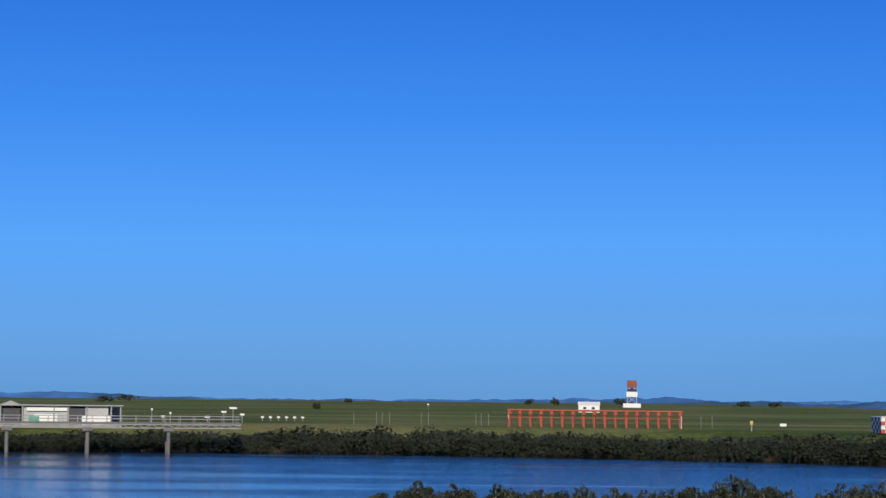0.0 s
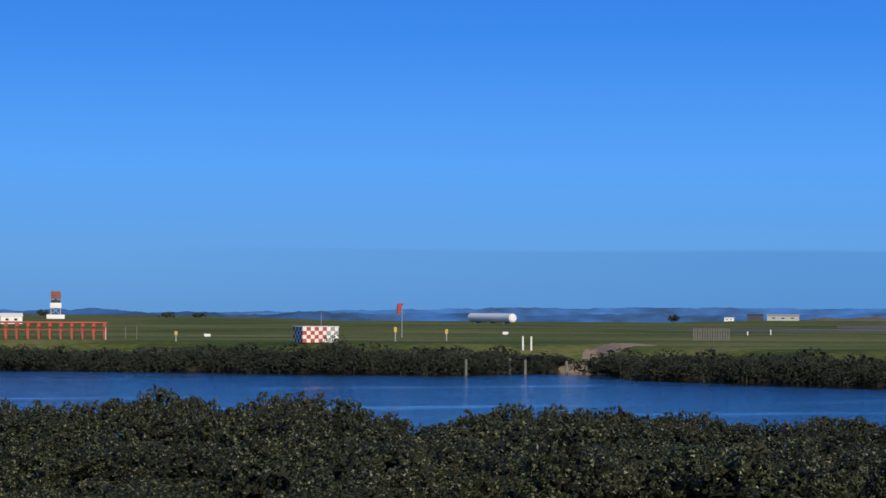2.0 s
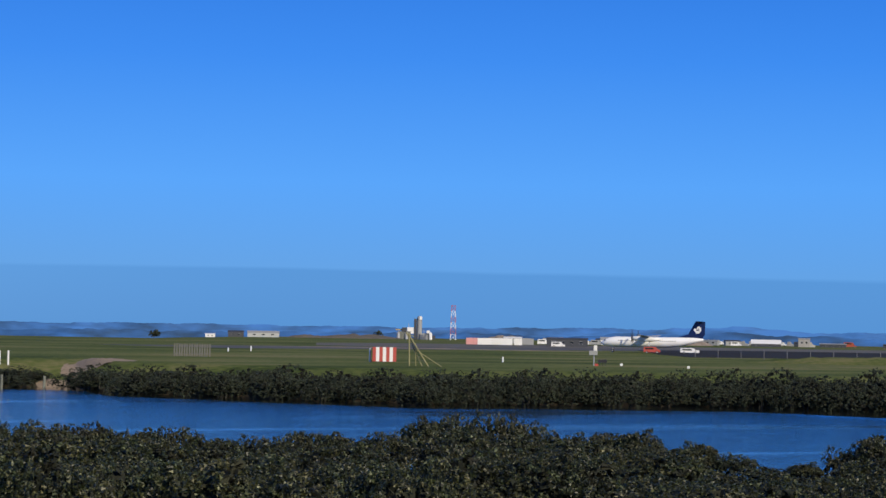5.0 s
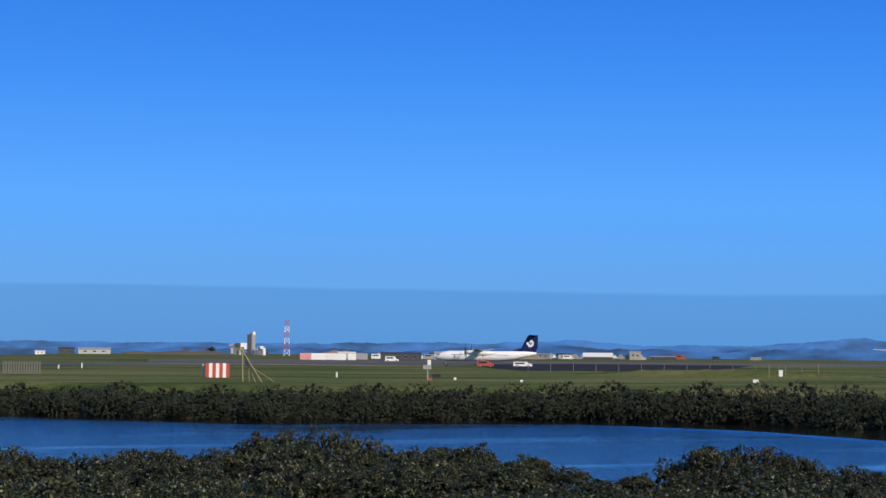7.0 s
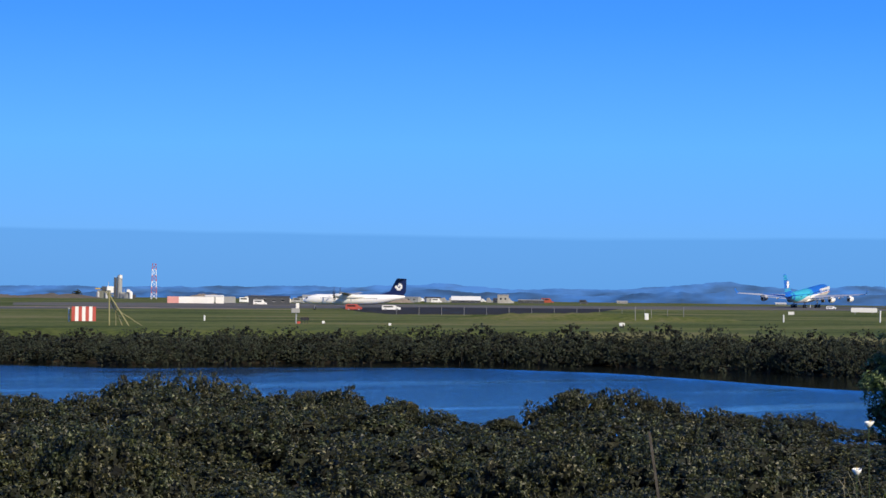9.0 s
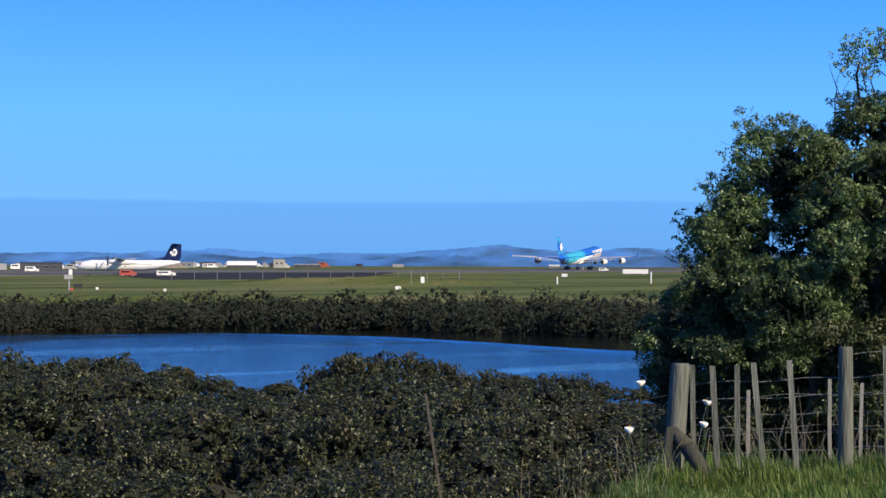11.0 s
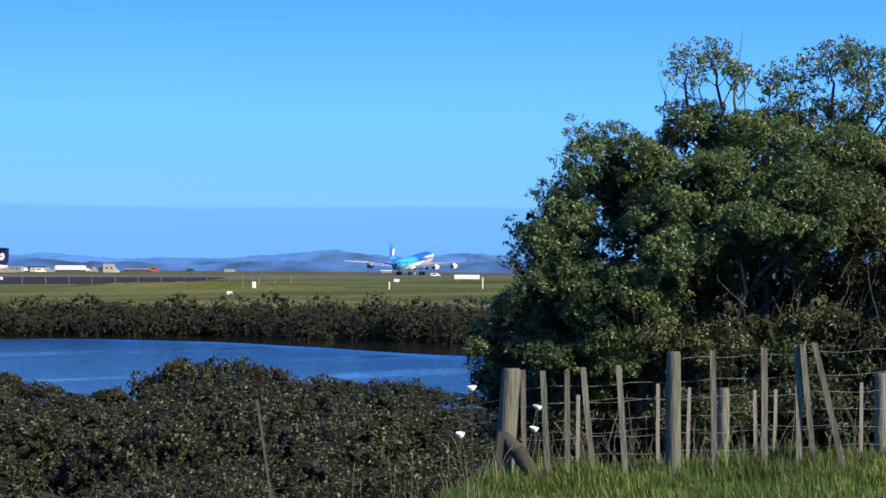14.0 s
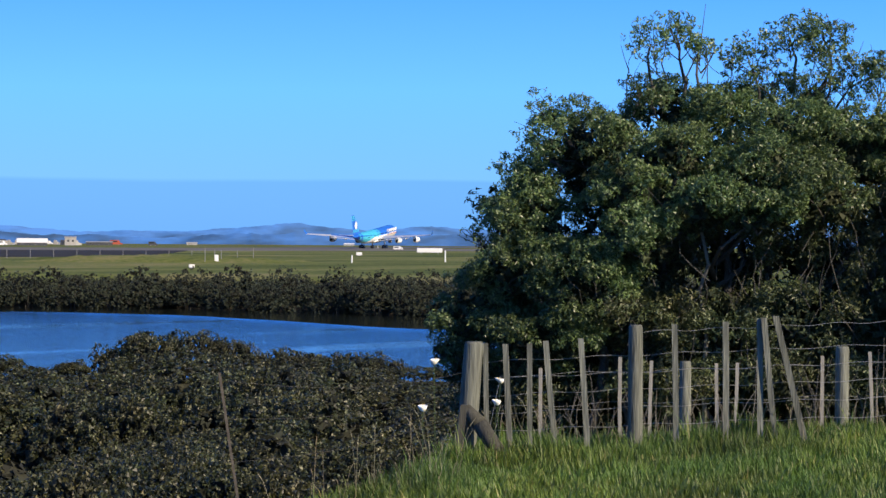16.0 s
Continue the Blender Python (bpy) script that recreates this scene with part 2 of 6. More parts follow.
def water_shader(name, body, rough, ruffle, calm):
    """A tidal creek: dark water with small waves, and slicks where the wind does not reach."""
    m = bpy.data.materials.new(name)
    m.use_nodes = True
    n, l = m.node_tree.nodes, m.node_tree.links
    p = n["Principled BSDF"]
    p.inputs["Base Color"].default_value = (*body, 1)
    p.inputs["Roughness"].default_value = rough
    p.inputs["IOR"].default_value = 1.33
    geo = n.new("ShaderNodeNewGeometry")
    w1, w2, slick = n.new("ShaderNodeTexNoise"), n.new("ShaderNodeTexNoise"), n.new("ShaderNodeTexNoise")
    w1.inputs["Scale"].default_value, w1.inputs["Detail"].default_value = 1.6, 4
    w2.inputs["Scale"].default_value = 0.35
    mp = n.new("ShaderNodeMapping")
    mp.inputs["Rotation"].default_value = (0, 0, radians(22))
    mp.inputs["Scale"].default_value = (0.014, 0.075, 1)
    slick.inputs["Scale"].default_value, slick.inputs["Detail"].default_value = 1.0, 6
    l.new(geo.outputs["Position"], mp.inputs["Vector"])
    l.new(mp.outputs[0], slick.inputs["Vector"])
    for t in (w1, w2):
        l.new(geo.outputs["Position"], t.inputs["Vector"])
    k = n.new("ShaderNodeMapRange")
    k.inputs["From Min"].default_value, k.inputs["From Max"].default_value = 0.535, 0.64
    k.inputs["To Min"].default_value, k.inputs["To Max"].default_value = ruffle, calm
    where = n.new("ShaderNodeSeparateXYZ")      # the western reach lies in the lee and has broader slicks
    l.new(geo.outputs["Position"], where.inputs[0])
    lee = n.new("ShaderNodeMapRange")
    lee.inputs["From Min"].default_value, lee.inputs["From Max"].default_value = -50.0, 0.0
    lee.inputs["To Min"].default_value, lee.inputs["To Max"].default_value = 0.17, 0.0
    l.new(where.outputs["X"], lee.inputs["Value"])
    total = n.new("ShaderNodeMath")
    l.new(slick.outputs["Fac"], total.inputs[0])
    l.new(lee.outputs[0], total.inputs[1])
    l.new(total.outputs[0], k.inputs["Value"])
    add = n.new("ShaderNodeMath")
    l.new(w1.outputs["Fac"], add.inputs[0])
    l.new(w2.outputs["Fac"], add.inputs[1])
    b = n.new("ShaderNodeBump")
    b.inputs["Distance"].default_value = 0.8
    l.new(k.outputs[0], b.inputs["Strength"])
    l.new(add.outputs[0], b.inputs["Height"])
    l.new(b.outputs[0], p.inputs["Normal"])
    return m


GROUND = ground_shader()
WATER = water_shader("creek_water", (0.006, 0.044, 0.125), 0.10, 0.24, 0.04)
# calm water; its dark body colour stands in for the mangroves' reflection
LEE_WATER = water_shader("lee_water_dark_reflection", (0.011, 0.015, 0.013), 0.05, 0.03, 0.015)
MANGROVE = leaf_shader("mangrove_leaves", [(0.0, (0.007, 0.0105, 0.0038)), (0.35, (0.019, 0.0255, 0.0085)), (0.70, (0.041, 0.049, 0.017)),
                                           (0.90, (0.082, 0.092, 0.038)), (1.0, (0.155, 0.165, 0.088))], rough=0.5, turn=0.13)
FAR_MANGROVE = leaf_shader("far_mangrove_leaves", [(0.0, (0.019, 0.029, 0.017)), (0.5, (0.035, 0.047, 0.028)), (1.0, (0.054, 0.068, 0.042))], rough=0.8, turn=0.08)
# near-black leaf colour: the shade inside the mangroves is painted with it
MANGROVE_SHADE_LEAF = leaf_shader("mangrove_shade_leaves", [(0.0, (0.006, 0.008, 0.004)), (1.0, (0.018, 0.022, 0.010))], rough=0.85, through=0.04)
TREE_LEAF = leaf_shader("tree_leaves", [(0.0, (0.030, 0.062, 0.023)), (0.35, (0.074, 0.132, 0.045)), (0.75, (0.138, 0.212, 0.076)), (1.0, (0.23, 0.31, 0.14))],
                        rough=0.42, through=0.28, turn=0.07)
BARK = shader("bark", (0.058, 0.054, 0.045), 0.9, vary=0.4, scale=6, bump=0.5)
GRASS = leaf_shader("grass_blades", [(0.0, (0.050, 0.100, 0.016)), (0.5, (0.100, 0.180, 0.029)), (0.90, (0.16, 0.245, 0.050)), (1.0, (0.30, 0.29, 0.12))],
                    rough=0.5, through=0.3)
DRY = leaf_shader("dry_stalks", [(0.0, (0.10, 0.090, 0.062)), (1.0, (0.26, 0.245, 0.18))], rough=0.7, through=0.1)
TIMBER = shader("weathered_timber", (0.140, 0.150, 0.127), 0.85, vary=0.65, scale=15, fine=55, bump=0.6, per_piece=0.28, grain=0.07, spec=0.2)
WIRE = shader("fence_wire", (0.36, 0.36, 0.34), 0.55, 0.5)
SLACK_WIRE = shader("rusty_wire", (0.085, 0.08, 0.07), 0.7, 0.3)
DARK_TIMBER = shader("dark_damp_timber", (0.060, 0.060, 0.050), 0.9, vary=0.5, scale=14, fine=80, bump=0.4, grain=0.07, spec=0.15)
CONCRETE = shader("concrete", (0.34, 0.33, 0.31), 0.85, vary=0.2, scale=0.8, fine=12, bump=0.2)
PALE_STEEL = shader("galvanised_steel", (0.42, 0.43, 0.44), 0.5, 0.4, vary=0.15)
DARK_STEEL = shader("dark_metal", (0.03, 0.03, 0.035), 0.5, 0.3)
WHITE = shader("white_paint", (0.78, 0.78, 0.76), 0.4, vary=0.06, scale=0.5, fine=6)
ORANGE = shader("orange_paint", (0.36, 0.075, 0.035), 0.5, vary=0.12)
RED = shader("red_paint", (0.42, 0.07, 0.05), 0.5, vary=0.12)
OCHRE = shader("weathered_ochre_paint", (0.27, 0.25, 0.12), 0.8, vary=0.35, scale=2)
YELLOW = shader("yellow_paint", (0.55, 0.36, 0.10), 0.6, vary=0.2)
GREY_WALL = shader("grey_cladding", (0.30, 0.31, 0.31), 0.7, vary=0.12, scale=0.6)
PALE_CLAD = shader("pale_grey_cladding", (0.40, 0.42, 0.42), 0.7, vary=0.12, scale=0.6)
DARK_WALL = shader("dark_cladding", (0.045, 0.05, 0.06), 0.6, vary=0.2, scale=0.5)
GLASS = shader("dark_glazing", (0.015, 0.02, 0.025), 0.08)
TEAL = shader("teal_paint", (0.05, 0.30, 0.22), 0.5)
TAXI_ASPHALT = shader("dark_asphalt", (0.030, 0.029, 0.027), 0.95, vary=0.3, scale=0.08, fine=1.5, spec=0.1)
PALE_ASPHALT = shader("pale_asphalt", (0.125, 0.120, 0.108), 0.9, vary=0.25, scale=0.03, fine=1.0, spec=0.1)
ASPHALT = shader("asphalt", (0.062, 0.060, 0.058), 0.9, vary=0.25, scale=0.05, fine=1.5)
DIRT = shader("bare_earth", (0.25, 0.19, 0.125), 0.95, vary=0.3, scale=0.2, fine=2)
RUBBER = shader("tyre_rubber", (0.02, 0.02, 0.02), 0.8)


# ---------------------------------------------------------------- ground, creek, runway
FIELD = 3.45
SHORE = [(-40, 300), (-12, 292), (0, 286), (6, 279), (12, 270), (16, 267), (18, 276), (20, 276), (21, 256), (25, 244), (29.5, 233), (34, 240), (38, 246),
         (43, 241), (49, 222), (56, 210), (75, 200)]
NEAR_SHORE = 124.0


def height(x, y):
    d = math.hypot(x, y)
    a = math.degrees(math.atan2(x, y))
    if d < 1e-6:
        return 6.9
    far = table(a, SHORE)
    # viewer's side: a grassy shoulder to the east, a bank that drops to the mud elsewhere
    edge = table(d, [(0, 34), (15, 39), (17, 41.8), (18.3, 44.6), (19.3, 46.4), (21, 49.2), (24, 50.6), (32, 53), (50, 60)])
    shoulder = smooth(edge - 1.0, edge + 0.4, a)
    crest = 6.14 + 0.022 * (min(max(a, 46), 75) - 50)
    ridge = 6.9 + (crest - 6.9) * smooth(2, 17, d)
    ridge = ridge - 0.26 * smooth(22.3, 25.5, d) - 0.75 * smooth(23, 31, d) - 5.2 * smooth(31, 62, d)
    bank = 6.9 - 6.5 * smooth(5, 33, d)
    z = bank + (ridge - bank) * shoulder
    # creek bed and far bank
    z += (-1.3 - z) * smooth(NEAR_SHORE - 8, NEAR_SHORE + 8, d)
    z += (0.9 - z) * smooth(far - 6, far + 14, d)
    z += (FIELD - z) * smooth(far + 12, far + 32, d)
    # land on the viewer's side goes on behind
    back = smooth(72, 95, abs(a))
    z += (6.6 + (FIELD - 6.6) * smooth(60, 300, d) - z) * back
    # the airfield falls away to the harbour beyond it
    lip = table(a, [(-20, 1150), (8, 1150), (13, 760), (22, 760), (27, 1250), (60, 1250)])
    z -= 48.0 * smooth(lip, lip + 2400, d)
    return z


def build_ground():
    rings = [0.0, 2, 4, 6, 8, 10, 12, 14, 15, 16, 17, 18, 19, 20, 21, 22, 23, 24, 25, 26, 27, 28, 30, 32, 34, 37, 40, 45, 50, 60, 75, 95]
    rings += [110 + 4 * i for i in range(8)] + [160, 190] + [198 + 4 * i for i in range(35)] + [350, 380, 420, 480, 560, 660, 760, 860, 960, 1060, 1160]
    rings += [1250, 1350, 1450, 1600, 1750, 2000, 2600, 3400, 4850]
    angles = list(np.arange(-180, -20, 4.0)) + list(np.arange(-20, 70, 0.5)) + list(np.arange(70, 180, 4.0))
    verts, faces = [], []
    for d in rings:
        for a in angles:
            x, y = spot(a, d)
            verts.append((x, y, height(x, y) if d else 6.9))
    n = len(angles)
    for i in range(len(rings) - 1):
        for j in range(n):
            k = (j + 1) % n
            a, b, c, d = i * n + j, i * n + k, (i + 1) * n + k, (i + 1) * n + j
            faces.append((a, c, d) if i == 0 else (a, b, c, d))
    ob = raw("ground", verts, faces, GROUND, smooth_faces=True)
    bm = bmesh.new()
    bm.from_mesh(ob.data)
    bmesh.ops.recalc_face_normals(bm, faces=bm.faces)
    if sum(f.normal.z for f in bm.faces) < 0:
        bmesh.ops.reverse_faces(bm, faces=bm.faces)
    bm.to_mesh(ob.data)
    bm.free()
    return tagged(ob, "flat green airfield grass and muddy creek banks", "ground", kind="structure")


build_ground()


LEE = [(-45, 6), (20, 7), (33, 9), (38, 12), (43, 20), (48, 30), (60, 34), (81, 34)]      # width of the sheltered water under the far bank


def build_water():
    """The creek, with a low wake that runs along the edge of the sheltered water."""
    verts, faces, calm = [], [], []
    angles = np.arange(-45, 81, 0.75)
    rings = 14
    for a in angles:
        far = table(a, SHORE)
        edge = far - table(a, LEE) + 0.8 * noise.noise(Vector((a * 0.8, 2.0, 0)))
        swell = 0.13 * smooth(36, 40, a)
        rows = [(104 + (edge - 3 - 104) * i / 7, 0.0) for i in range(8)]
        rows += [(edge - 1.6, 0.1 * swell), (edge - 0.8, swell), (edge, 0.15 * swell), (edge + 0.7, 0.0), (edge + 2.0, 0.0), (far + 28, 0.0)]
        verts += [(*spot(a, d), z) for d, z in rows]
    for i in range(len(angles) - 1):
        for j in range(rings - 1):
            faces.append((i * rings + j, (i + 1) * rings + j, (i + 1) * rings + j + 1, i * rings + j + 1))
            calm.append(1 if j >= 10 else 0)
    # the calm strip's second material holds the bank's dark reflection as colour
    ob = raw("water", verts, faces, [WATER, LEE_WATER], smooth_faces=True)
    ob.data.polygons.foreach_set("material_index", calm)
    if ob.data.polygons[0].normal.z < 0:
        ob.data.flip_normals()
    return tagged(ob, "rippled deep blue tidal creek with pale slicks", "water", kind="structure")


build_water()

ALONG = Vector((0.9397, 0.342, 0.0)).normalized()      # the runway's heading
ACROSS = Vector((-ALONG.y, ALONG.x, 0.0))


def slab(name, corners, z, thick, material, label, category):
    bm = bmesh.new()
    top = [bm.verts.new((x, y, z)) for x, y in corners]
    low = [bm.verts.new((x, y, z - thick)) for x, y in corners]
    bm.faces.new(top)
    bm.faces.new(low[::-1])
    n = len(top)
    for i in range(n):
        bm.faces.new((top[i], low[i], low[(i + 1) % n], top[(i + 1) % n]))
    bmesh.ops.recalc_face_normals(bm, faces=bm.faces)
    return tagged(part(name, bm, material), label, category, kind="structure")


def along(s, off):
    p = Vector((717.7, 660, 0)) + ALONG * s + ACROSS * off
    return p.x, p.y


slab("runway", [along(-560, -24), along(330, -24), along(330, 24), along(-560, 24)], FIELD + 0.03, 0.3, ASPHALT, "long grey asphalt runway across the grass", "runway")
slab("apron", [spot(b, d) for b, d in ((26.5, 612), (28.3, 612), (34.5, 690), (39.8, 682), (47.4, 762), (51, 800), (51, 940), (47.4, 930), (39.8, 855), (34.5, 835), (28.3, 760), (26.5, 715))],
     FIELD + 0.04, 0.3, PALE_ASPHALT, "broad pale grey paved apron beyond the grass", "apron")
slab("taxiway", [spot(35.3, 640), spot(35.9, 520), spot(36.8, 468), spot(41.6, 500), spot(42.3, 560), spot(43.0, 720), spot(38, 700)],
     FIELD + 0.05, 0.3, TAXI_ASPHALT, "dark asphalt taxiway beside the grass", "taxiway")


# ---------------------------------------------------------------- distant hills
# the blue haze of distance is put into the hills as their own glow
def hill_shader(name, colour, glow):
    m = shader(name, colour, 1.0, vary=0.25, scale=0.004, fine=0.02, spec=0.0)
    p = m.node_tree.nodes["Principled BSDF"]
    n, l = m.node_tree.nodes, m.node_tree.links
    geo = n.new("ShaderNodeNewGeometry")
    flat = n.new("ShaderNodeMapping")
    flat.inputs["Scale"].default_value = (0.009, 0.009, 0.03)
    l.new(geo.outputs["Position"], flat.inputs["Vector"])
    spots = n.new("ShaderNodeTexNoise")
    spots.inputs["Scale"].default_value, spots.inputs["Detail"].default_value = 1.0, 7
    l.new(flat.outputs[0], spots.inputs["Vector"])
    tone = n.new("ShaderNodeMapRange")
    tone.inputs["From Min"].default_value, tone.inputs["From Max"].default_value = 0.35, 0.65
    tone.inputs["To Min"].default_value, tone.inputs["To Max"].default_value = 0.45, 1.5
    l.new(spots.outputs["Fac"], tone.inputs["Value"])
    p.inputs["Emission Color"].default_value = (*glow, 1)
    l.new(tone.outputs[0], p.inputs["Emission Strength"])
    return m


def ridge(name, dist, profile, rough, material, label, seed):
    verts, faces = [], []
    angles = np.arange(-32, 78, 0.06)
    for a in angles:
        e = table(a, profile) + rough * (0.6 * noise.fractal(Vector((a * 0.7, seed, 0)), 1.0, 2.0, 6) + 0.35 * noise.noise(Vector((a * 2.6, seed, 5))) + 0.22 * noise.noise(Vector((a * 7.5, seed, 9))))
        top = EYE[2] + dist * math.tan(radians(e))
        for k, (back, fall) in enumerate(((0, 0.0), (-60, 0.35), (-150, 0.75), (-260, 1.0))):
            lump = noise.noise(Vector((a * 0.9, seed + k * 3.1, 0))) * 50
            x, y = spot(a, dist + back + (lump if 0 < k < 3 else 0))
            verts.append((x, y, top + (-62 - top) * fall))
    for i in range(len(angles) - 1):
        for k in range(3):
            faces.append((i * 4 + k, i * 4 + k + 1, i * 4 + k + 5, i * 4 + k + 4))
    ob = raw(name, verts, faces, material, smooth_faces=True)
    return tagged(ob, label, "hills", kind="structure")


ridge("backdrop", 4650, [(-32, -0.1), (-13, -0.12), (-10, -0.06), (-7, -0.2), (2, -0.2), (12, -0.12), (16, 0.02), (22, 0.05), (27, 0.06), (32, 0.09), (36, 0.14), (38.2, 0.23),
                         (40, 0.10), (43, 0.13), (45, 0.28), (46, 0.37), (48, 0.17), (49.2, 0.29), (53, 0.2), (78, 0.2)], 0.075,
      hill_shader("haze_glow_hills", (0.03, 0.04, 0.035), (0.033, 0.132, 0.395)), "hazy blue distant hills along the horizon", 1.7)
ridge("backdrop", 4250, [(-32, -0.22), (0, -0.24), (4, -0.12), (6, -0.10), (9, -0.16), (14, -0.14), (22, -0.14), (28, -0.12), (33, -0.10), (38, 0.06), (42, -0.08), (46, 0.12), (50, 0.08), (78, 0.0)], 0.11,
      hill_shader("haze_glow_nearer_hills", (0.03, 0.04, 0.03), (0.023, 0.104, 0.335)), "darker hazy blue wooded hills across the harbour", 7.3)


# ---------------------------------------------------------------- leaves and bushes
def leaves(rng, clumps, count, size, wide=0.45, upper=-0.35, shell=0.25, tuft=0.25, each=14, three=False):
    """Leaf blades in tufts over clumps (centre, radii): arrays of points and quads."""
    weight = np.array([r[0] * r[2] + r[0] * r[1] for c, r in clumps])
    heads = max(1, count // each)
    pick = rng.choice(len(clumps), heads, p=weight / weight.sum())
    c = np.array([clumps[i][0] for i in range(len(clumps))])[pick]
    r = np.array([clumps[i][1] for i in range(len(clumps))])[pick]
    d = rng.normal(size=(heads, 3))
    d /= np.linalg.norm(d, axis=1)[:, None]
    flip = (d[:, 2] < upper)
    d[flip, 2] *= -1
    depth = 1 - shell * rng.random(heads) ** 1.5 + 0.08 * rng.normal(size=heads)
    mid = c + d * r * depth[:, None]
    own = np.repeat(np.arange(heads), each)
    count = heads * each
    e = rng.normal(size=(count, 3)) + 0.9 * d[own] + np.array((0, 0, 0.35))
    e /= np.linalg.norm(e, axis=1)[:, None]
    reach = tuft * (0.7 + 0.6 * rng.random(heads))[own] * (0.35 + 0.65 * rng.random(count))
    pos = mid[own] + e * reach[:, None]
    nrm = e + 0.55 * rng.normal(size=(count, 3))
    nrm /= np.linalg.norm(nrm, axis=1)[:, None]
    tip = np.cross(nrm, rng.normal(size=(count, 3)))
    tip /= np.linalg.norm(tip, axis=1)[:, None]
    side = np.cross(nrm, tip)
    s = size * (0.6 + 0.8 * rng.random(count))[:, None]
    if three:
        v = np.stack([pos - tip * s * 0.45 + side * s * wide * 0.5, pos - tip * s * 0.45 - side * s * wide * 0.5, pos + tip * s * 0.6], 1)
        return v.reshape(-1, 3), np.arange(count * 3).reshape(-1, 3)
    v = np.stack([pos - tip * s * 0.5, pos + side * s * wide * 0.5 + nrm * s * 0.08, pos + tip * s * 0.5, pos - side * s * wide * 0.5 + nrm * s * 0.08], 1)
    return v.reshape(-1, 3), np.arange(count * 4).reshape(-1, 4)


def core(rng, clumps, k=0.78):
    """A lumpy solid mass inside the clumps that closes the gaps between leaves."""
    bm = bmesh.new()
    for c, r in clumps:
        made = bmesh.ops.create_icosphere(bm, subdivisions=2, radius=1.0)
        for v in made["verts"]:
            f = k * (1 + 0.18 * noise.noise(v.co * 2.2 + Vector(c)))
            v.co = Vector((c[0] + v.co.x * r[0] * f, c[1] + v.co.y * r[1] * f, c[2] + v.co.z * r[2] * f))
    return bm


def bush(name, seed, radius, tall, count, size, material, label, lumps=9, bumps=18, tuft=0.16, low=0.42, upper=-0.35, inner=2500):
    """A mangrove: crooked stems and a domed, lumpy crown of many small leaves."""
    rng = np.random.default_rng(seed)
    root = thing(name, Matrix.Identity(4), label, "bush", "mangrove bushes")
    clumps = [((0, 0, tall * 0.60), (radius * 0.66, radius * 0.66, tall * 0.36))]
    for i in range(lumps):
        a = 2 * math.pi * (i + 0.6 * rng.random()) / lumps
        q = radius * (0.48 + 0.3 * rng.random())
        rr = radius * (0.30 + 0.16 * rng.random())
        clumps.append(((q * math.cos(a), q * math.sin(a), tall * (low + 0.28 * rng.random())), (rr, rr, rr * 0.95)))
    for i in range(bumps):      # sprays of shoots that break the dome's outline
        a, up = rng.random() * 6.3, rng.random()
        q = radius * 0.85 * math.sqrt(1 - 0.85 * up * up)
        rr = radius * (0.10 + 0.09 * rng.random())
        clumps.append(((q * math.cos(a), q * math.sin(a), tall * (0.52 + 0.40 * up)), (rr, rr, rr * 0.9)))
    v, f = leaves(rng, clumps, count, size, 0.66, upper=upper, tuft=tuft, each=16, three=True)
    v[:, 2] = np.clip(v[:, 2], 0.12, tall * 1.06)
    raw("crown", v.tolist(), f.tolist(), material, root)
    # inner leaves close the crown and carry its inside shade as dark colour
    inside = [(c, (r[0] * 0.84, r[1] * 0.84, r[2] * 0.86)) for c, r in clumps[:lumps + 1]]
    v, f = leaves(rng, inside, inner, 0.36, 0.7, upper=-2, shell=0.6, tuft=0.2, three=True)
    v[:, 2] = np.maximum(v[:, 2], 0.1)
    raw("inner_crown", v.tolist(), f.tolist(), MANGROVE_SHADE_LEAF, root)
    for i in range(3):
        a = 2.1 * i + rng.random()
        bm = bmesh.new()
        p = Vector((0.3 * math.cos(a), 0.3 * math.sin(a), -0.3))
        for k in range(3):
            q = p + Vector((0.3 * math.cos(a) + 0.15 * rng.normal(), 0.3 * math.sin(a) + 0.15 * rng.normal(), tall * 0.2))
            tube(bm, p, q, 0.09 - 0.02 * k, 0.07 - 0.02 * k, 6)
            p = q
        part("stem", bm, BARK, root)
    return root


# the skyline of the near mangroves: bearing and rise from the eye, in degrees
CREST = [(-8, -3.7), (-2.4, -3.3), (-1.5, -2.7), (-0.9, -2.55), (0.5, -2.64), (1.5, -2.59), (3.5, -2.74), (4, -2.53), (4.5, -2.69), (6.5, -2.71), (7, -2.45), (8, -2.31),
         (10.5, -2.76), (11, -2.47), (11.5, -2.38), (12, -2.5), (12.5, -2.37), (13, -2.42), (14, -2.87), (15.5, -3.24), (16.5, -2.87), (18, -2.64), (21.5,
         -2.93), (23, -2.88), (23.5, -3.09), (24.5, -3.16), (26.5, -2.82), (28, -3.05), (29, -2.52), (32, -2.34), (33, -2.7), (34, -2.89), (35, -2.71), (36,
         -2.73), (38, -3.23), (39, -3.66), (39.5, -3.59), (40, -3.34), (41.5, -2.92), (42, -2.51), (43, -2.46), (43.5, -2.71), (46, -3.26), (47, -3.14), (48,
         -3.31), (49.4, -3.6), (53, -4), (60, -4.2)]


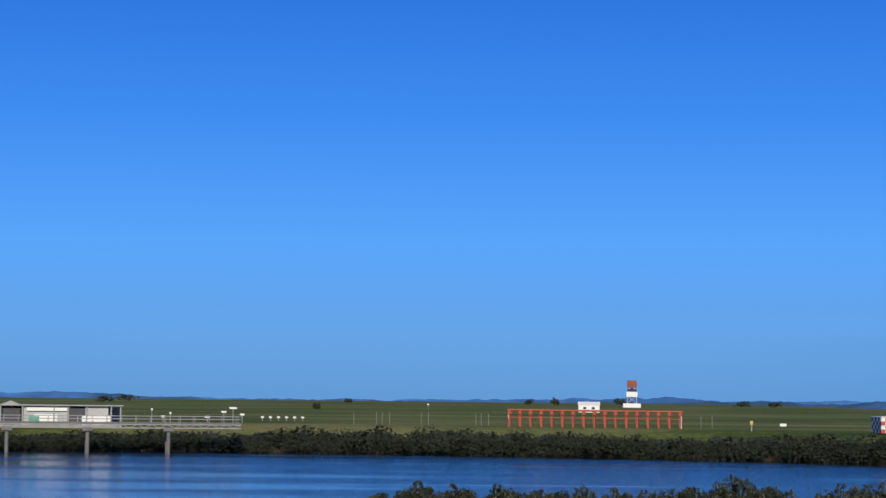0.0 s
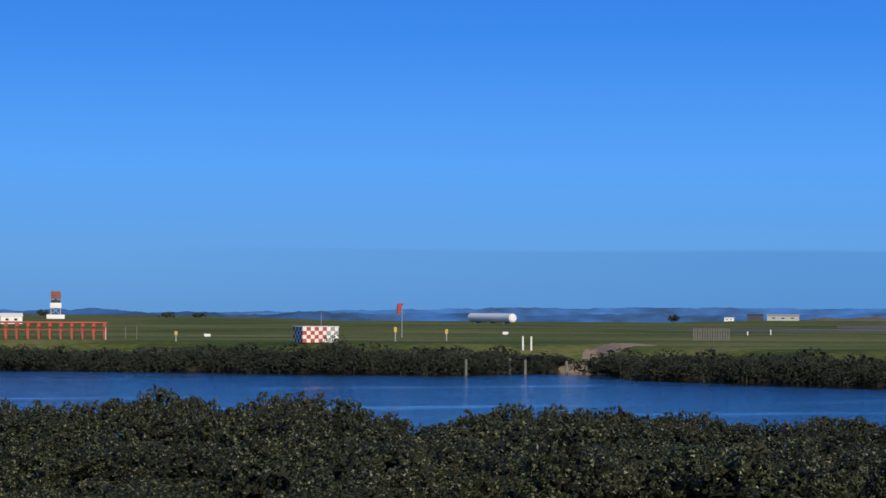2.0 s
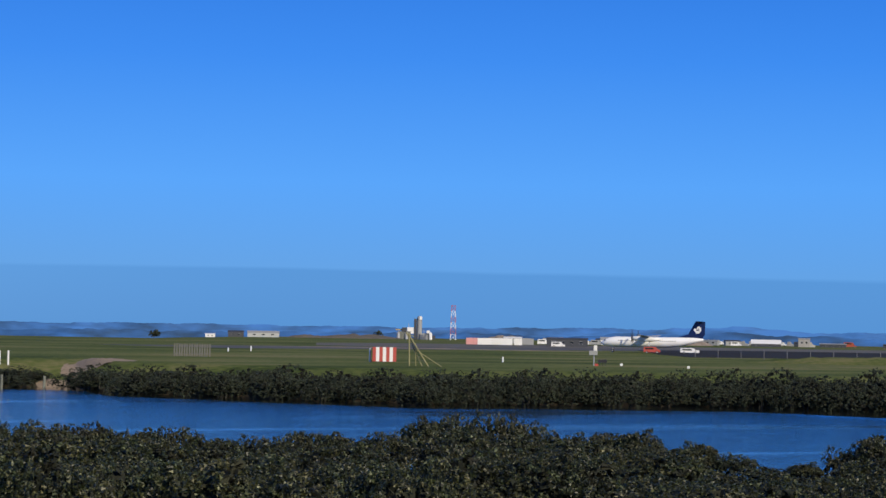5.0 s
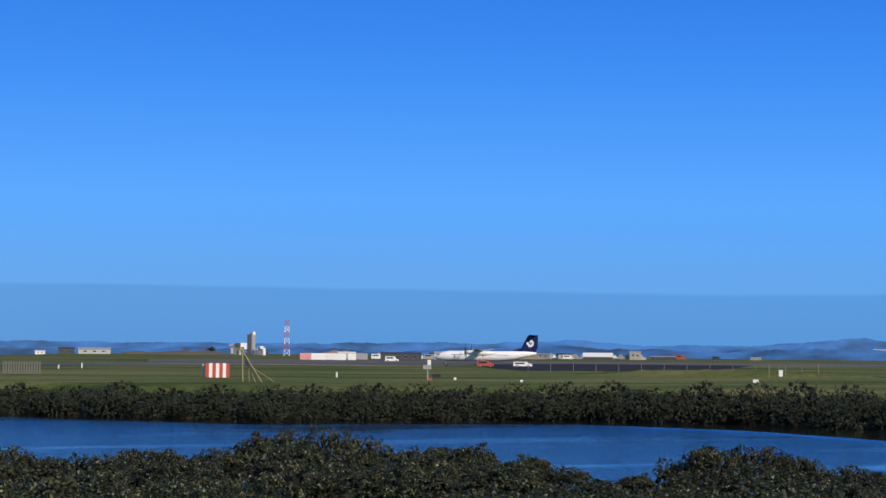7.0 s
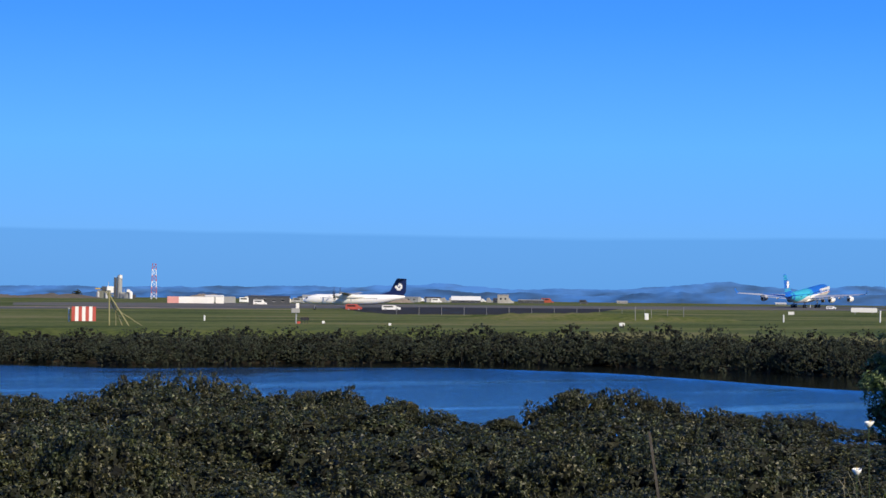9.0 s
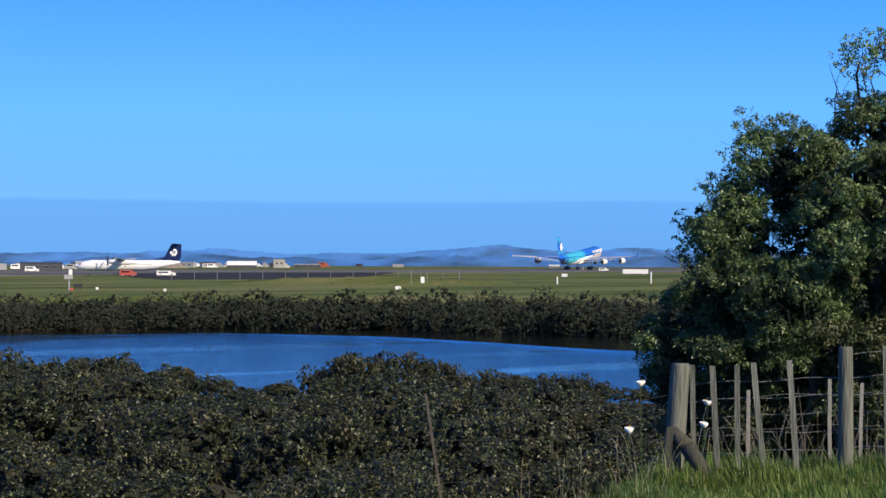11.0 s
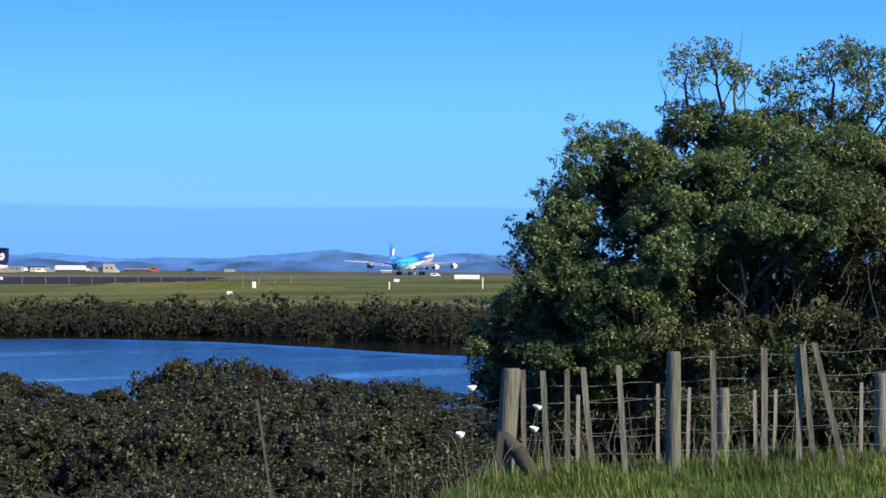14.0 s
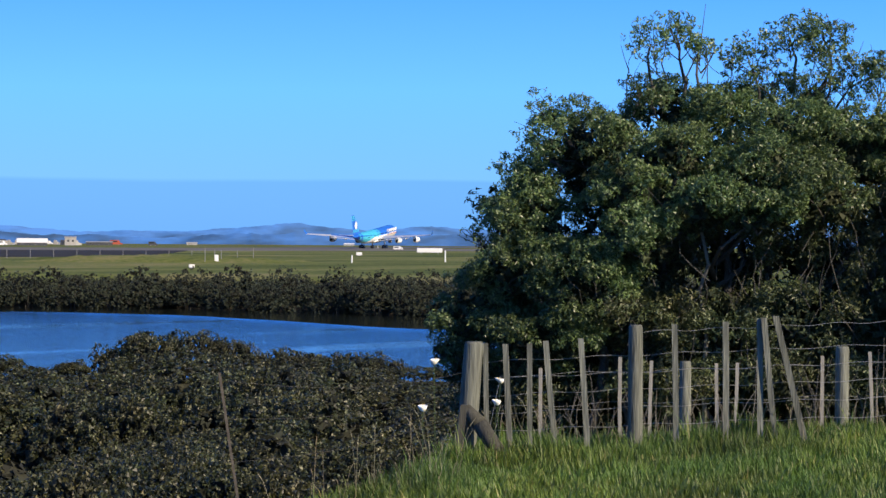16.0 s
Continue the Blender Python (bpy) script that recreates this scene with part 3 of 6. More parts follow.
def plant_mangroves():
    rng = random.Random(5)
    near = "dense olive-brown mangrove bush on the near mud bank"
    kinds = [bush("mangrove_bush", 11 + i, 2.6 + 0.25 * i, 4.2, 50000, 0.064, MANGROVE, near, tuft=0.115) for i in range(4)]
    next_kinds = [bush("mangrove_bush", 71 + i, 2.6 + 0.25 * i, 4.2, 23000, 0.092, MANGROVE, near, tuft=0.14) for i in range(4)]
    mid_kinds = [bush("mangrove_bush", 51 + i, 2.6 + 0.25 * i, 4.2, 8500, 0.15, MANGROVE, near, tuft=0.18, inner=1500) for i in range(4)]
    far_kinds = [bush("mangrove_bush", 31 + i, 3.1 + 0.3 * i, 4.2, 12000, 0.135, FAR_MANGROVE, "dark green mangrove bush along the far shore", lumps=13, bumps=0, tuft=0.15, low=0.22,
                      upper=-2, inner=1200) for i in range(4)]
    used = set()

    def put(pool, i, bearing, dist, top, wide):
        x, y = spot(bearing, dist)
        z = max(height(x, y), -0.25)
        s = (top - z) / 4.12
        m = Matrix.Translation((x, y, z)) @ Matrix.Rotation(rng.random() * 6.28, 4, "Z")
        ob = pool[i]
        if ob in used:
            ob = copy_thing(ob, m)
        else:
            ob.matrix_world = m
            used.add(ob)
        ob.scale = (wide, wide, s)

    # near bank, row by row
    for row, d0 in enumerate((24, 29, 33, 37, 42, 48, 55, 63, 72, 82, 93, 103, 113)):
        step = math.degrees((4.6 if d0 < 40 else 5.3 if d0 < 75 else 4.6 if d0 < 100 else 3.6 if d0 < 110 else 2.1) / d0)
        a = -9 + (row % 2) * step / 2
        while a < 57:
            b, d = a + rng.uniform(-0.2, 0.2) * step, d0 + rng.uniform(-1.5, 1.5)
            x, y = spot(b, d)
            side = 0.2 if d0 > 110 else math.degrees(1.7 / d0)
            cap = min(table(b + o, CREST) for o in (-side, 0, side)) + (0.08 if d0 > 110 else 0.0)
            lower = 0.0 if d0 > 110 else 0.16 if d0 > 90 else 0.16 + 0.012 * (90 - d0)
            bulk = (5.2 if d0 < 36 else 4.4) + rng.choice((-1.2, -0.6, 0.0, 0.5)) * (1.0 if d0 > 40 else 0.6) + 1.2 * min(0.0, noise.noise(Vector((x / 8, y / 8, 3.3))))
            top = min(EYE[2] + d * math.tan(radians(cap - lower)), 6.0 - 0.2 * rng.random() if d0 > 100 else bulk)
            shoulder = (b > 45 and d < 32) or (d0 < 26 and not 31 < b < 43.5)
            if top > 1.3 and not shoulder and not (d0 < 36 and b < 33) and not (b < -3 and d0 < 90) and not (b < 6 and d0 < 60):
                wide = 0.86 + 0.32 * rng.random() if d0 < 75 else 0.80 + 0.25 * rng.random() if d0 < 100 else 0.62 + 0.2 * rng.random() if d0 < 110 else 0.42 + 0.16 * rng.random()
                put(kinds if d0 < 50 else next_kinds if d0 < 75 else mid_kinds, rng.randrange(4), b, d, top, wide)
            a += step
    # far shore: two rows of bushes, and a thicket behind them
    thicket, rise = [], [(-14, 1.12), (-6, 1.06), (0, 0.92), (6, 1.04), (11.8, 0.98), (12.7, 0.80), (13.7, 0.97), (17, 1.0), (19.2, 1.25), (21, 1.10), (28, 1.06), (38, 0.98), (46, 0.87), (57, 0.86)]
    for back, tall, gap in ((4, 0.88, 5.4), (9, 1.07, 5.6), (14, 0.78, 4.4)):
        a = -14.0
        while a < 57:
            d = table(a, SHORE) + back
            top = (EYE[2] - d * math.tan(radians(table(a, rise))) - 0.1) * tall + rng.uniform(-0.55, 0.4)
            if 18.8 < a < 19.8:
                pass
            elif back < 12:
                put(far_kinds, rng.randrange(4), a, d + rng.uniform(-1.5, 1.5), max(1.6, top), 0.85 + 0.45 * rng.random())
            else:
                x, y = spot(a, d)
                thicket.append(((x, y, 0.60 * top), (3.0, 3.0, 0.40 * top)))
            a += math.degrees(gap / d) * rng.uniform(0.8, 1.2)
    v, f = leaves(np.random.default_rng(8), thicket, 130000, 0.19, 0.5, upper=-0.6, tuft=0.18, three=True)
    mass = tagged(raw("mangrove_thicket", v.tolist(), f.tolist(), FAR_MANGROVE), "dark green mangrove thicket behind the far shore", "bush", kind="stuff")
    tagged(part("inner_thicket", core(None, thicket, 0.9), FAR_MANGROVE, mass), kind="stuff")


plant_mangroves()


def stand(bearing, dist, turn=0.0, z=None):
    """A pose on the ground there, its x to the viewer's right and its y away from the viewer, turned by so many degrees."""
    x, y = spot(bearing, dist)
    return pose(x, y, height(x, y) if z is None else z, 0, 0, -bearing + turn)


# ---------------------------------------------------------------- the tree by the fence
def limb(rng, p, q, r0, r1, bend=0.25, n=5):
    """A crooked tapered branch from p to q."""
    bm = bmesh.new()
    p, q = Vector(p), Vector(q)
    side = Vector((rng.normal(), rng.normal(), 0.3 * rng.normal())) * bend * (q - p).length * 0.4
    last = p
    for i in range(1, n + 1):
        k = i / n
        at = p.lerp(q, k) + side * math.sin(math.pi * k) + Vector(rng.normal(size=3)) * 0.02 * (q - p).length * (i < n)
        tube(bm, last, at, r0 + (r1 - r0) * (k - 1 / n), r0 + (r1 - r0) * k, 7)
        last = at
    return bm


PALE_BARK = shader("pale_bark", (0.17, 0.16, 0.13), 0.85, vary=0.4, scale=8, bump=0.4)
GREY_BARK = shader("grey_twigs", (0.075, 0.072, 0.062), 0.85, vary=0.4, scale=8, bump=0.2)
# duller, darker leaf tone: shade in the thin and rear crown is painted in
DULL_SHADE_LEAF = leaf_shader("dull_shade_leaves", [(0.0, (0.022, 0.034, 0.014)), (0.6, (0.058, 0.080, 0.032)), (0.92, (0.110, 0.135, 0.056)), (1.0, (0.19, 0.20, 0.11))], rough=0.5, through=0.16, turn=0.1)
# dark leaf colour that stands for the shade inside tree and shrubs
INNER_SHADE_LEAF = leaf_shader("inner_shade_leaves", [(0.0, (0.018, 0.028, 0.011)), (1.0, (0.045, 0.062, 0.022))], rough=0.8, through=0.05)


def tree_masses(rng, masses, per_area, bias=0.75):
    """Small leafy clumps over the faces of larger masses of the crown, gaps between them; more on the upper side."""
    out = []
    for x, y, z, rx, rz in masses:
        for k in range(max(4, int(per_area * rx * (rx + rz)))):
            d = rng.normal(size=3)
            d /= np.linalg.norm(d)
            if d[2] < -0.25 and rng.random() < bias:
                d[2] *= -1
            q = 0.72 + 0.36 * rng.random()
            s = 0.13 + 0.15 * rng.random()
            out.append(((x + d[0] * rx * q, y + d[1] * rx * q, z + d[2] * rz * q), (s, s, s * 0.75)))
    return out


def build_tree():
    rng = np.random.default_rng(77)
    root = thing("tree", stand(56, 30), "spreading evergreen tree with many stems and an open twiggy top", "tree")
    base = root.matrix_world.translation.z

    def lift(rows):
        return [(x, y, z - base, rx, rz) for x, y, z, rx, rz in rows]

    # masses of the crown: across, away, world height, half width, half height
    leafy = lift([(-1.80, 0.0, 8.64, 0.62, 0.66), (-1.12, 0.2, 9.80, 0.78, 0.54), (-1.92, 0.2, 9.38, 0.30, 0.36), (-2.16, -0.1, 8.72, 0.32, 0.36), (-2.58, 0.2, 7.35, 0.76, 0.64),
                  (-2.98, 0.3, 6.72, 0.50, 0.44), (-2.12, -0.3, 7.95, 0.62, 0.52), (-1.08, -0.7, 7.84, 0.74, 0.66), (-1.65, -0.5, 7.02, 0.82, 0.42), (-0.62, 0.2, 8.80, 0.55, 0.60),
                  (0.24, 0.5, 10.30, 0.74, 0.48), (0.20, -0.7, 9.72, 0.46, 0.36), (1.50, 0.3, 10.02, 1.05, 0.60), (1.50, -0.5, 9.45, 0.85, 0.45), (2.70, 0.2, 9.80, 0.76, 0.68),
                  (3.80, 0.2, 9.80, 0.90, 0.80), (4.80, 0.2, 9.40, 0.95, 0.90), (-0.50, -0.8, 9.20, 0.42, 0.36), (-0.30, -1.0, 8.45, 0.50, 0.42)])
    # the last five masses are out of view, added to shade the lower crown
    leafy += lift([(0.60, -1.1, 8.95, 0.50, 0.36), (1.30, -1.2, 8.75, 0.50, 0.36), (2.20, -1.1, 9.00, 0.60, 0.38), (5.4, -1.3, 9.5, 1.0, 0.8), (6.2, -1.8, 8.6, 1.0, 1.0), (6.9, -2.3, 9.4, 1.0, 0.9),
                   (5.6, -1.4, 7.6, 0.9, 0.8), (7.2, -2.6, 7.8, 1.0, 0.9)])
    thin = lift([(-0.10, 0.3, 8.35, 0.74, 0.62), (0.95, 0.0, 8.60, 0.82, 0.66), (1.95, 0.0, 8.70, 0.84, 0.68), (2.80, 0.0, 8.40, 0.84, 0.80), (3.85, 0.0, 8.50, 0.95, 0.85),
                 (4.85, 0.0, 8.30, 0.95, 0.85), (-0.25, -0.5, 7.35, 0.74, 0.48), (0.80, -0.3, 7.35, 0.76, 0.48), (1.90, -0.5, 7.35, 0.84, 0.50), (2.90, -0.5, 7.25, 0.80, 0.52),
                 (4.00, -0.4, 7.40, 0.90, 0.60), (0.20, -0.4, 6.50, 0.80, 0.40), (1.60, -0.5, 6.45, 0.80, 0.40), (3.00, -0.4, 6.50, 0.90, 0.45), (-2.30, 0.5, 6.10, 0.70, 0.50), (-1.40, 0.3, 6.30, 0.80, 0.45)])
    # the shaded side of the crown, seen through the gaps
    back = [(-1.9 + 1.0 * i + 0.2 * rng.normal(), 1.2 + 0.25 * rng.random(), z - base + 0.1 * rng.normal(), 0.72, 0.56) for z in (5.9, 6.5, 7.3, 8.1, 8.9, 9.6) for i in range(8)
            if not (i < 1 and z > 9)]
    airy = lift([(-0.18, 0.1, 11.31, 0.30, 0.32), (0.20, 0.2, 11.40, 0.24, 0.26), (0.50, 0.1, 11.20, 0.24, 0.18), (-0.24, 0.2, 10.68, 0.32, 0.14), (1.26, 0.3, 11.02, 0.40, 0.34),
                 (1.55, 0.2, 10.78, 0.36, 0.20), (1.80, 0.3, 11.42, 0.38, 0.22), (2.25, 0.2, 11.44, 0.34, 0.24), (2.37, 0.1, 11.05, 0.30, 0.22), (2.20, 0.3, 10.78, 0.34, 0.18),
                 (2.72, 0.2, 10.80, 0.32, 0.26), (3.26, 0.2, 10.85, 0.44, 0.32), (3.90, 0.2, 10.60, 0.44, 0.34), (-1.76, 0.1, 10.34, 0.20, 0.22), (-1.86, 0.1, 9.95, 0.16, 0.14),
                 (-2.66, 0.0, 8.50, 0.28, 0.14)])
    # stems
    feet = [(-1.6, 0.3), (-0.7, 0.0), (0.1, 0.2), (0.75, -0.3), (1.25, 0.3), (1.9, 0.1), (2.6, 0.1), (3.6, 0.2), (4.6, 0.0)]
    tops = []
    part("trunk", limb(rng, (0.62, -0.5, 0.3), (0.50, -0.75, 9.3 - base), 0.036, 0.020, 0.015, 7), PALE_BARK, root, "pale slender sunlit trunk")
    for i, (x, y) in enumerate(feet):
        top = (x + 0.2 * rng.normal(), y + 0.2, 8.9 - base)
        part("trunk", limb(rng, (x * 0.8 + 0.3, y, -0.25), top, 0.085 + 0.03 * rng.random(), 0.045, 0.15, 6), BARK, root)
        tops.append(Vector(top))
    for x, y, z, rx, rz in leafy + thin:
        q = Vector((x, y, z))
        start = min(tops, key=lambda t: (t - q).length + (3 if t.z > q.z + 1.2 else 0))
        start = start + Vector((0, 0, min(0, q.z - start.z - 0.8)))
        part("branch", limb(rng, start, q, 0.034, 0.012, 0.35), BARK, root)
        for k in range(4):
            a = rng.random() * 6.28
            e = q + Vector((rx * math.cos(a), 0.8 * rx * math.sin(a), rz * rng.uniform(-0.3, 0.9)))
            part("twig", limb(rng, q - Vector((0, 0, 0.5 * rz)), e, 0.010, 0.004, 0.4, 4), BARK, root)
    # crooked limbs that carry the open top, each forking into its spray
    for x, y, z, rx, rz in airy:
        q = Vector((x, y, z))
        start = q + Vector((0.35 * (0.3 - x if x < 1 else 1.9 - x) + 0.1 * rng.normal(), 0.1, -0.75 - 0.25 * rng.random()))
        if x < -1:
            start = q + Vector((0.45, 0.1, -0.5))
        part("branch", limb(rng, start, q, 0.028, 0.012, 0.30, 5), BARK, root, "crooked dark limb in the open top")
        for k in range(7):
            a = math.pi * (k + rng.random()) / 7
            p = start.lerp(q, rng.uniform(0.45, 0.9))
            e = q + Vector((1.05 * rx * math.cos(a), 0.5 * rx * rng.normal(), rz * (0.95 * math.sin(a) + 0.1)))
            part("twig", limb(rng, p, e, 0.008, 0.003, 0.3, 4), BARK, root)
    for x, z, h in ((0.36, 11.3, 0.60), (0.10, 11.3, 0.45), (0.62, 10.9, 0.50), (0.80, 10.7, 0.62), (1.0, 10.8, 0.5), (2.72, 11.0, 0.35), (-0.42, 10.6, 0.55), (-0.50, 10.9, 0.4), (3.1, 10.8, 0.6),
                    (-1.75, 9.9, 0.35), (-1.6, 10.2, 0.3)):
        p = Vector((x, 0.2, z - base))
        part("twig", limb(rng, p - Vector((0.05, 0, 0.5)), p + Vector((0.12 * rng.normal(), 0, h)), 0.011, 0.003, 0.2, 5), BARK, root, "bare grey twig")
        part("twig", limb(rng, p + Vector((0, 0, h * 0.3)), p + Vector((0.22 * rng.normal(), 0, h * 0.85)), 0.005, 0.002, 0.4, 4), BARK, root, "bare grey twig")
    v, f = leaves(rng, tree_masses(rng, leafy, 42), 350000, 0.049, 0.42, upper=-0.45, shell=0.6, tuft=0.075, each=11, three=True)
    raw("crown", v.tolist(), f.tolist(), TREE_LEAF, root)
    # the thin part's shade comes from its darker leaf colour
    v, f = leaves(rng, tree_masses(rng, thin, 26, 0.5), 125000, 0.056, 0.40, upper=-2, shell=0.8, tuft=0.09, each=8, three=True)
    raw("dull_shade_crown", v.tolist(), f.tolist(), DULL_SHADE_LEAF, root, "thin dull leaves among bare twigs, coloured darker for shade")
    # bare grey twigs in the thin part of the crown
    for k in range(150):
        x, z = rng.uniform(-0.7, 5.0), rng.uniform(6.3, 8.7)
        p = Vector((x, rng.uniform(-1.1, 0.0), z - base))
        q = p + Vector((0.3 * rng.normal(), 0.2 * rng.normal(), rng.uniform(0.3, 1.0)))
        part("twig", limb(rng, p, q, 0.007, 0.003, 0.3, 4), GREY_BARK, root)
    # rear leaves take the same darkened colour in place of real shade
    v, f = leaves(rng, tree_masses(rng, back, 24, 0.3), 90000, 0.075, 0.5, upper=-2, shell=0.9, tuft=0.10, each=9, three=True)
    raw("shaded_crown", v.tolist(), f.tolist(), DULL_SHADE_LEAF, root, "dull leaves at the back of the crown, coloured darker for shade")
    # inner leaves fill the gaps; their dark colour plays the crown's inside shade
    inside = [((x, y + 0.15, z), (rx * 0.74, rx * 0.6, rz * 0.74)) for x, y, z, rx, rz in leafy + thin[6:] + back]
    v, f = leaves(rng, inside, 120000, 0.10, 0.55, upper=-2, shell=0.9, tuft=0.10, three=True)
    raw("inner_crown", v.tolist(), f.tolist(), INNER_SHADE_LEAF, root)
    v, f = leaves(rng, tree_masses(rng, airy, 95, 0.6), 16000, 0.056, 0.42, upper=-1, shell=0.9, tuft=0.07, each=9, three=True)
    raw("treetop", v.tolist(), f.tolist(), TREE_LEAF, root, "thin open sprays of leaves at the top")


build_tree()


def build_undergrowth(bearing, dist, wide, tall, count, seed):
    """A low shrub in the shade behind the fence."""
    rng = np.random.default_rng(seed)
    root = thing("shrub", stand(bearing, dist), "dark leafy shrub in the shade behind the fence", "shrub", "shrubs behind the fence")
    clumps = []
    for k in range(7):
        s = 0.35 + 0.2 * rng.random()
        clumps.append(((wide * (-0.75 + 0.25 * k), 0.3 * rng.normal(), tall * rng.uniform(0.35, 0.6)), (wide * s, 0.5, tall * (0.4 + 0.1 * rng.random()))))
    v, f = leaves(rng, clumps, 2 * count, 0.075, 0.46, upper=-2, shell=0.7, tuft=0.14)
    v[:, 2] = np.maximum(v[:, 2], 0.0)
    raw("foliage", v.tolist(), f.tolist(), TREE_LEAF, root)
    # solid filler behind the leaves, coloured dark as the shrub's inner shade
    part("inner_foliage", core(rng, [((c[0], c[1] + 0.45, c[2]), (r[0], 0.4, r[2])) for c, r in clumps], 0.75), INNER_SHADE_LEAF, root)
    for k in range(9):
        x = wide * rng.uniform(-0.9, 0.9)
        part("stem", limb(rng, (x, 0, -0.15), (x + 0.3 * rng.normal(), 0.2 * rng.normal(), tall * rng.uniform(0.5, 0.95)), 0.02, 0.008, 0.3, 4), BARK, root)


for i, (b, d, w, t, n) in enumerate(((53.2, 31.5, 1.2, 2.0, 3500), (55.2, 33, 1.7, 2.5, 1800), (58.2, 33, 1.7, 2.6, 1500), (61.2, 33, 1.8, 2.7, 1500), (64.4, 32.5, 1.9, 2.8, 2200))):
    build_undergrowth(b, d, w, t, n, 300 + i)


# ---------------------------------------------------------------- fence
def round_post(bm, r, h, n=12, lean=(0, 0), seed=0):
    """A peeled log: slightly tapered, uneven, with a worn, chamfered top."""
    rings = []
    for k, (z, s) in enumerate(((-0.3, 1.06), (0.0, 1.05), (h * 0.35, 1.0), (h * 0.7, 0.97), (h - 0.03, 0.94), (h, 0.82))):
        ring = []
        for i in range(n):
            a = 2 * math.pi * i / n
            q = r * s * (1 + 0.06 * noise.noise(Vector((math.cos(a) * 1.5, math.sin(a) * 1.5, z * 1.3 + seed))))
            ring.append((q * math.cos(a) + lean[0] * z, q * math.sin(a) + lean[1] * z, z))
        rings.append(ring)
    loft(bm, rings)


def batten(bm, w, t, h, lean, seed=0):
    """A sawn batten, a little twisted and leaning."""
    rings = []
    for k in range(6):
        z = -0.15 + (h + 0.15) * k / 5
        tw = 0.1 * noise.noise(Vector((seed, z, 0)))
        ring = []
        for sx_, sy_ in ((-1, -1), (1, -1), (1, 1), (-1, 1)):
            x, y = sx_ * w / 2, sy_ * t / 2
            ring.append((x * math.cos(tw) - y * math.sin(tw) + lean * z + 0.006 * noise.noise(Vector((seed * 3, z * 2, 1))), x * math.sin(tw) + y * math.cos(tw), z))
        rings.append(ring)
    loft(bm, rings)


def front_fence():
    root = thing("fence", stand(54, 22), "weathered grey timber post and wire fence in long grass", "fence")
    inv = root.matrix_world.inverted()

    def foot(b, d=22.0):
        x, y = spot(b, d)
        return inv @ Vector((x, y, height(x, y)))

    def add(name, bm, b, d=22.0, mat=TIMBER, label=""):
        ob = part(name, bm, mat, root, label, smooth_faces=name in ("strainer_post", "line_post", "stay"))
        ob.matrix_parent_inverse = Matrix.Identity(4)
        ob.location = foot(b, d)
        return ob

    # the strainer at the fence's end, with its stay
    bm = bmesh.new()
    round_post(bm, 0.108, 1.25, n=16, lean=(0.075, 0.0), seed=4)
    add("strainer_post", bm, 50.62, 22, label="thick round timber end post")
    bm = bmesh.new()
    tube(bm, (0.13, -0.22, 0.40), (0.36, -0.32, 0.08), 0.085, 0.075, 12)
    tube(bm, (-0.02, -0.16, 0.55), (0.13, -0.22, 0.40), 0.062, 0.085, 12)
    tube(bm, (0.36, -0.32, 0.08), (0.48, -0.34, -0.08), 0.075, 0.05, 12)
    add("stay", bm, 50.72, 22, DARK_TIMBER, label="short diagonal timber brace against the end post")
    bm = bmesh.new()
    batten(bm, 0.075, 0.06, 0.60, 0.12, 9)
    add("prop", bm, 50.42, 21.8, DARK_TIMBER, "dark short timber prop")
    bm = bmesh.new()
    round_post(bm, 0.078, 1.34, seed=8)
    add("line_post", bm, 55.3, 22, label="tall round timber post")
    # battens: bearing, height, width, lean
    for i, (b, h, w, lean) in enumerate(((51.24, 1.12, 0.052, 0.02), (51.88, 1.10, 0.06, 0.05), (52.42, 1.10, 0.055, 0.01), (53.14, 1.11, 0.06, 0.10), (54.01, 1.12, 0.06, 0.065),
                                        (56.43, 1.23, 0.06, 0.02), (57.78, 1.23, 0.065, 0.01), (58.70, 1.25, 0.06, 0.01), (59.12, 1.25, 0.06, 0.10), (59.93, 1.25, 0.065, 0.24),
                                        (62.9, 1.2, 0.06, 0.03), (64.3, 1.2, 0.06, 0.0))):
        bm = bmesh.new()
        batten(bm, w, 0.035, h + 0.1, -lean, 20 + i)
        add("batten", bm, b, 22.0 - 0.03 * (i % 3))
    # wires
    for k, h in enumerate((0.28, 0.47, 0.66, 0.84, 1.02, 1.26)):
        bm = bmesh.new()
        pts = []
        for j in range(40):
            b = (50.7 if k < 5 else 55.3) + j * ((66.0 - (50.7 if k < 5 else 55.3)) / 39)
            pts.append(foot(b, 22.06) + Vector((0, 0, h + 0.012 * math.sin(j * 1.1 + k))))
        strand(bm, pts, 0.0026)
        part("wire", bm, WIRE, root)


front_fence()


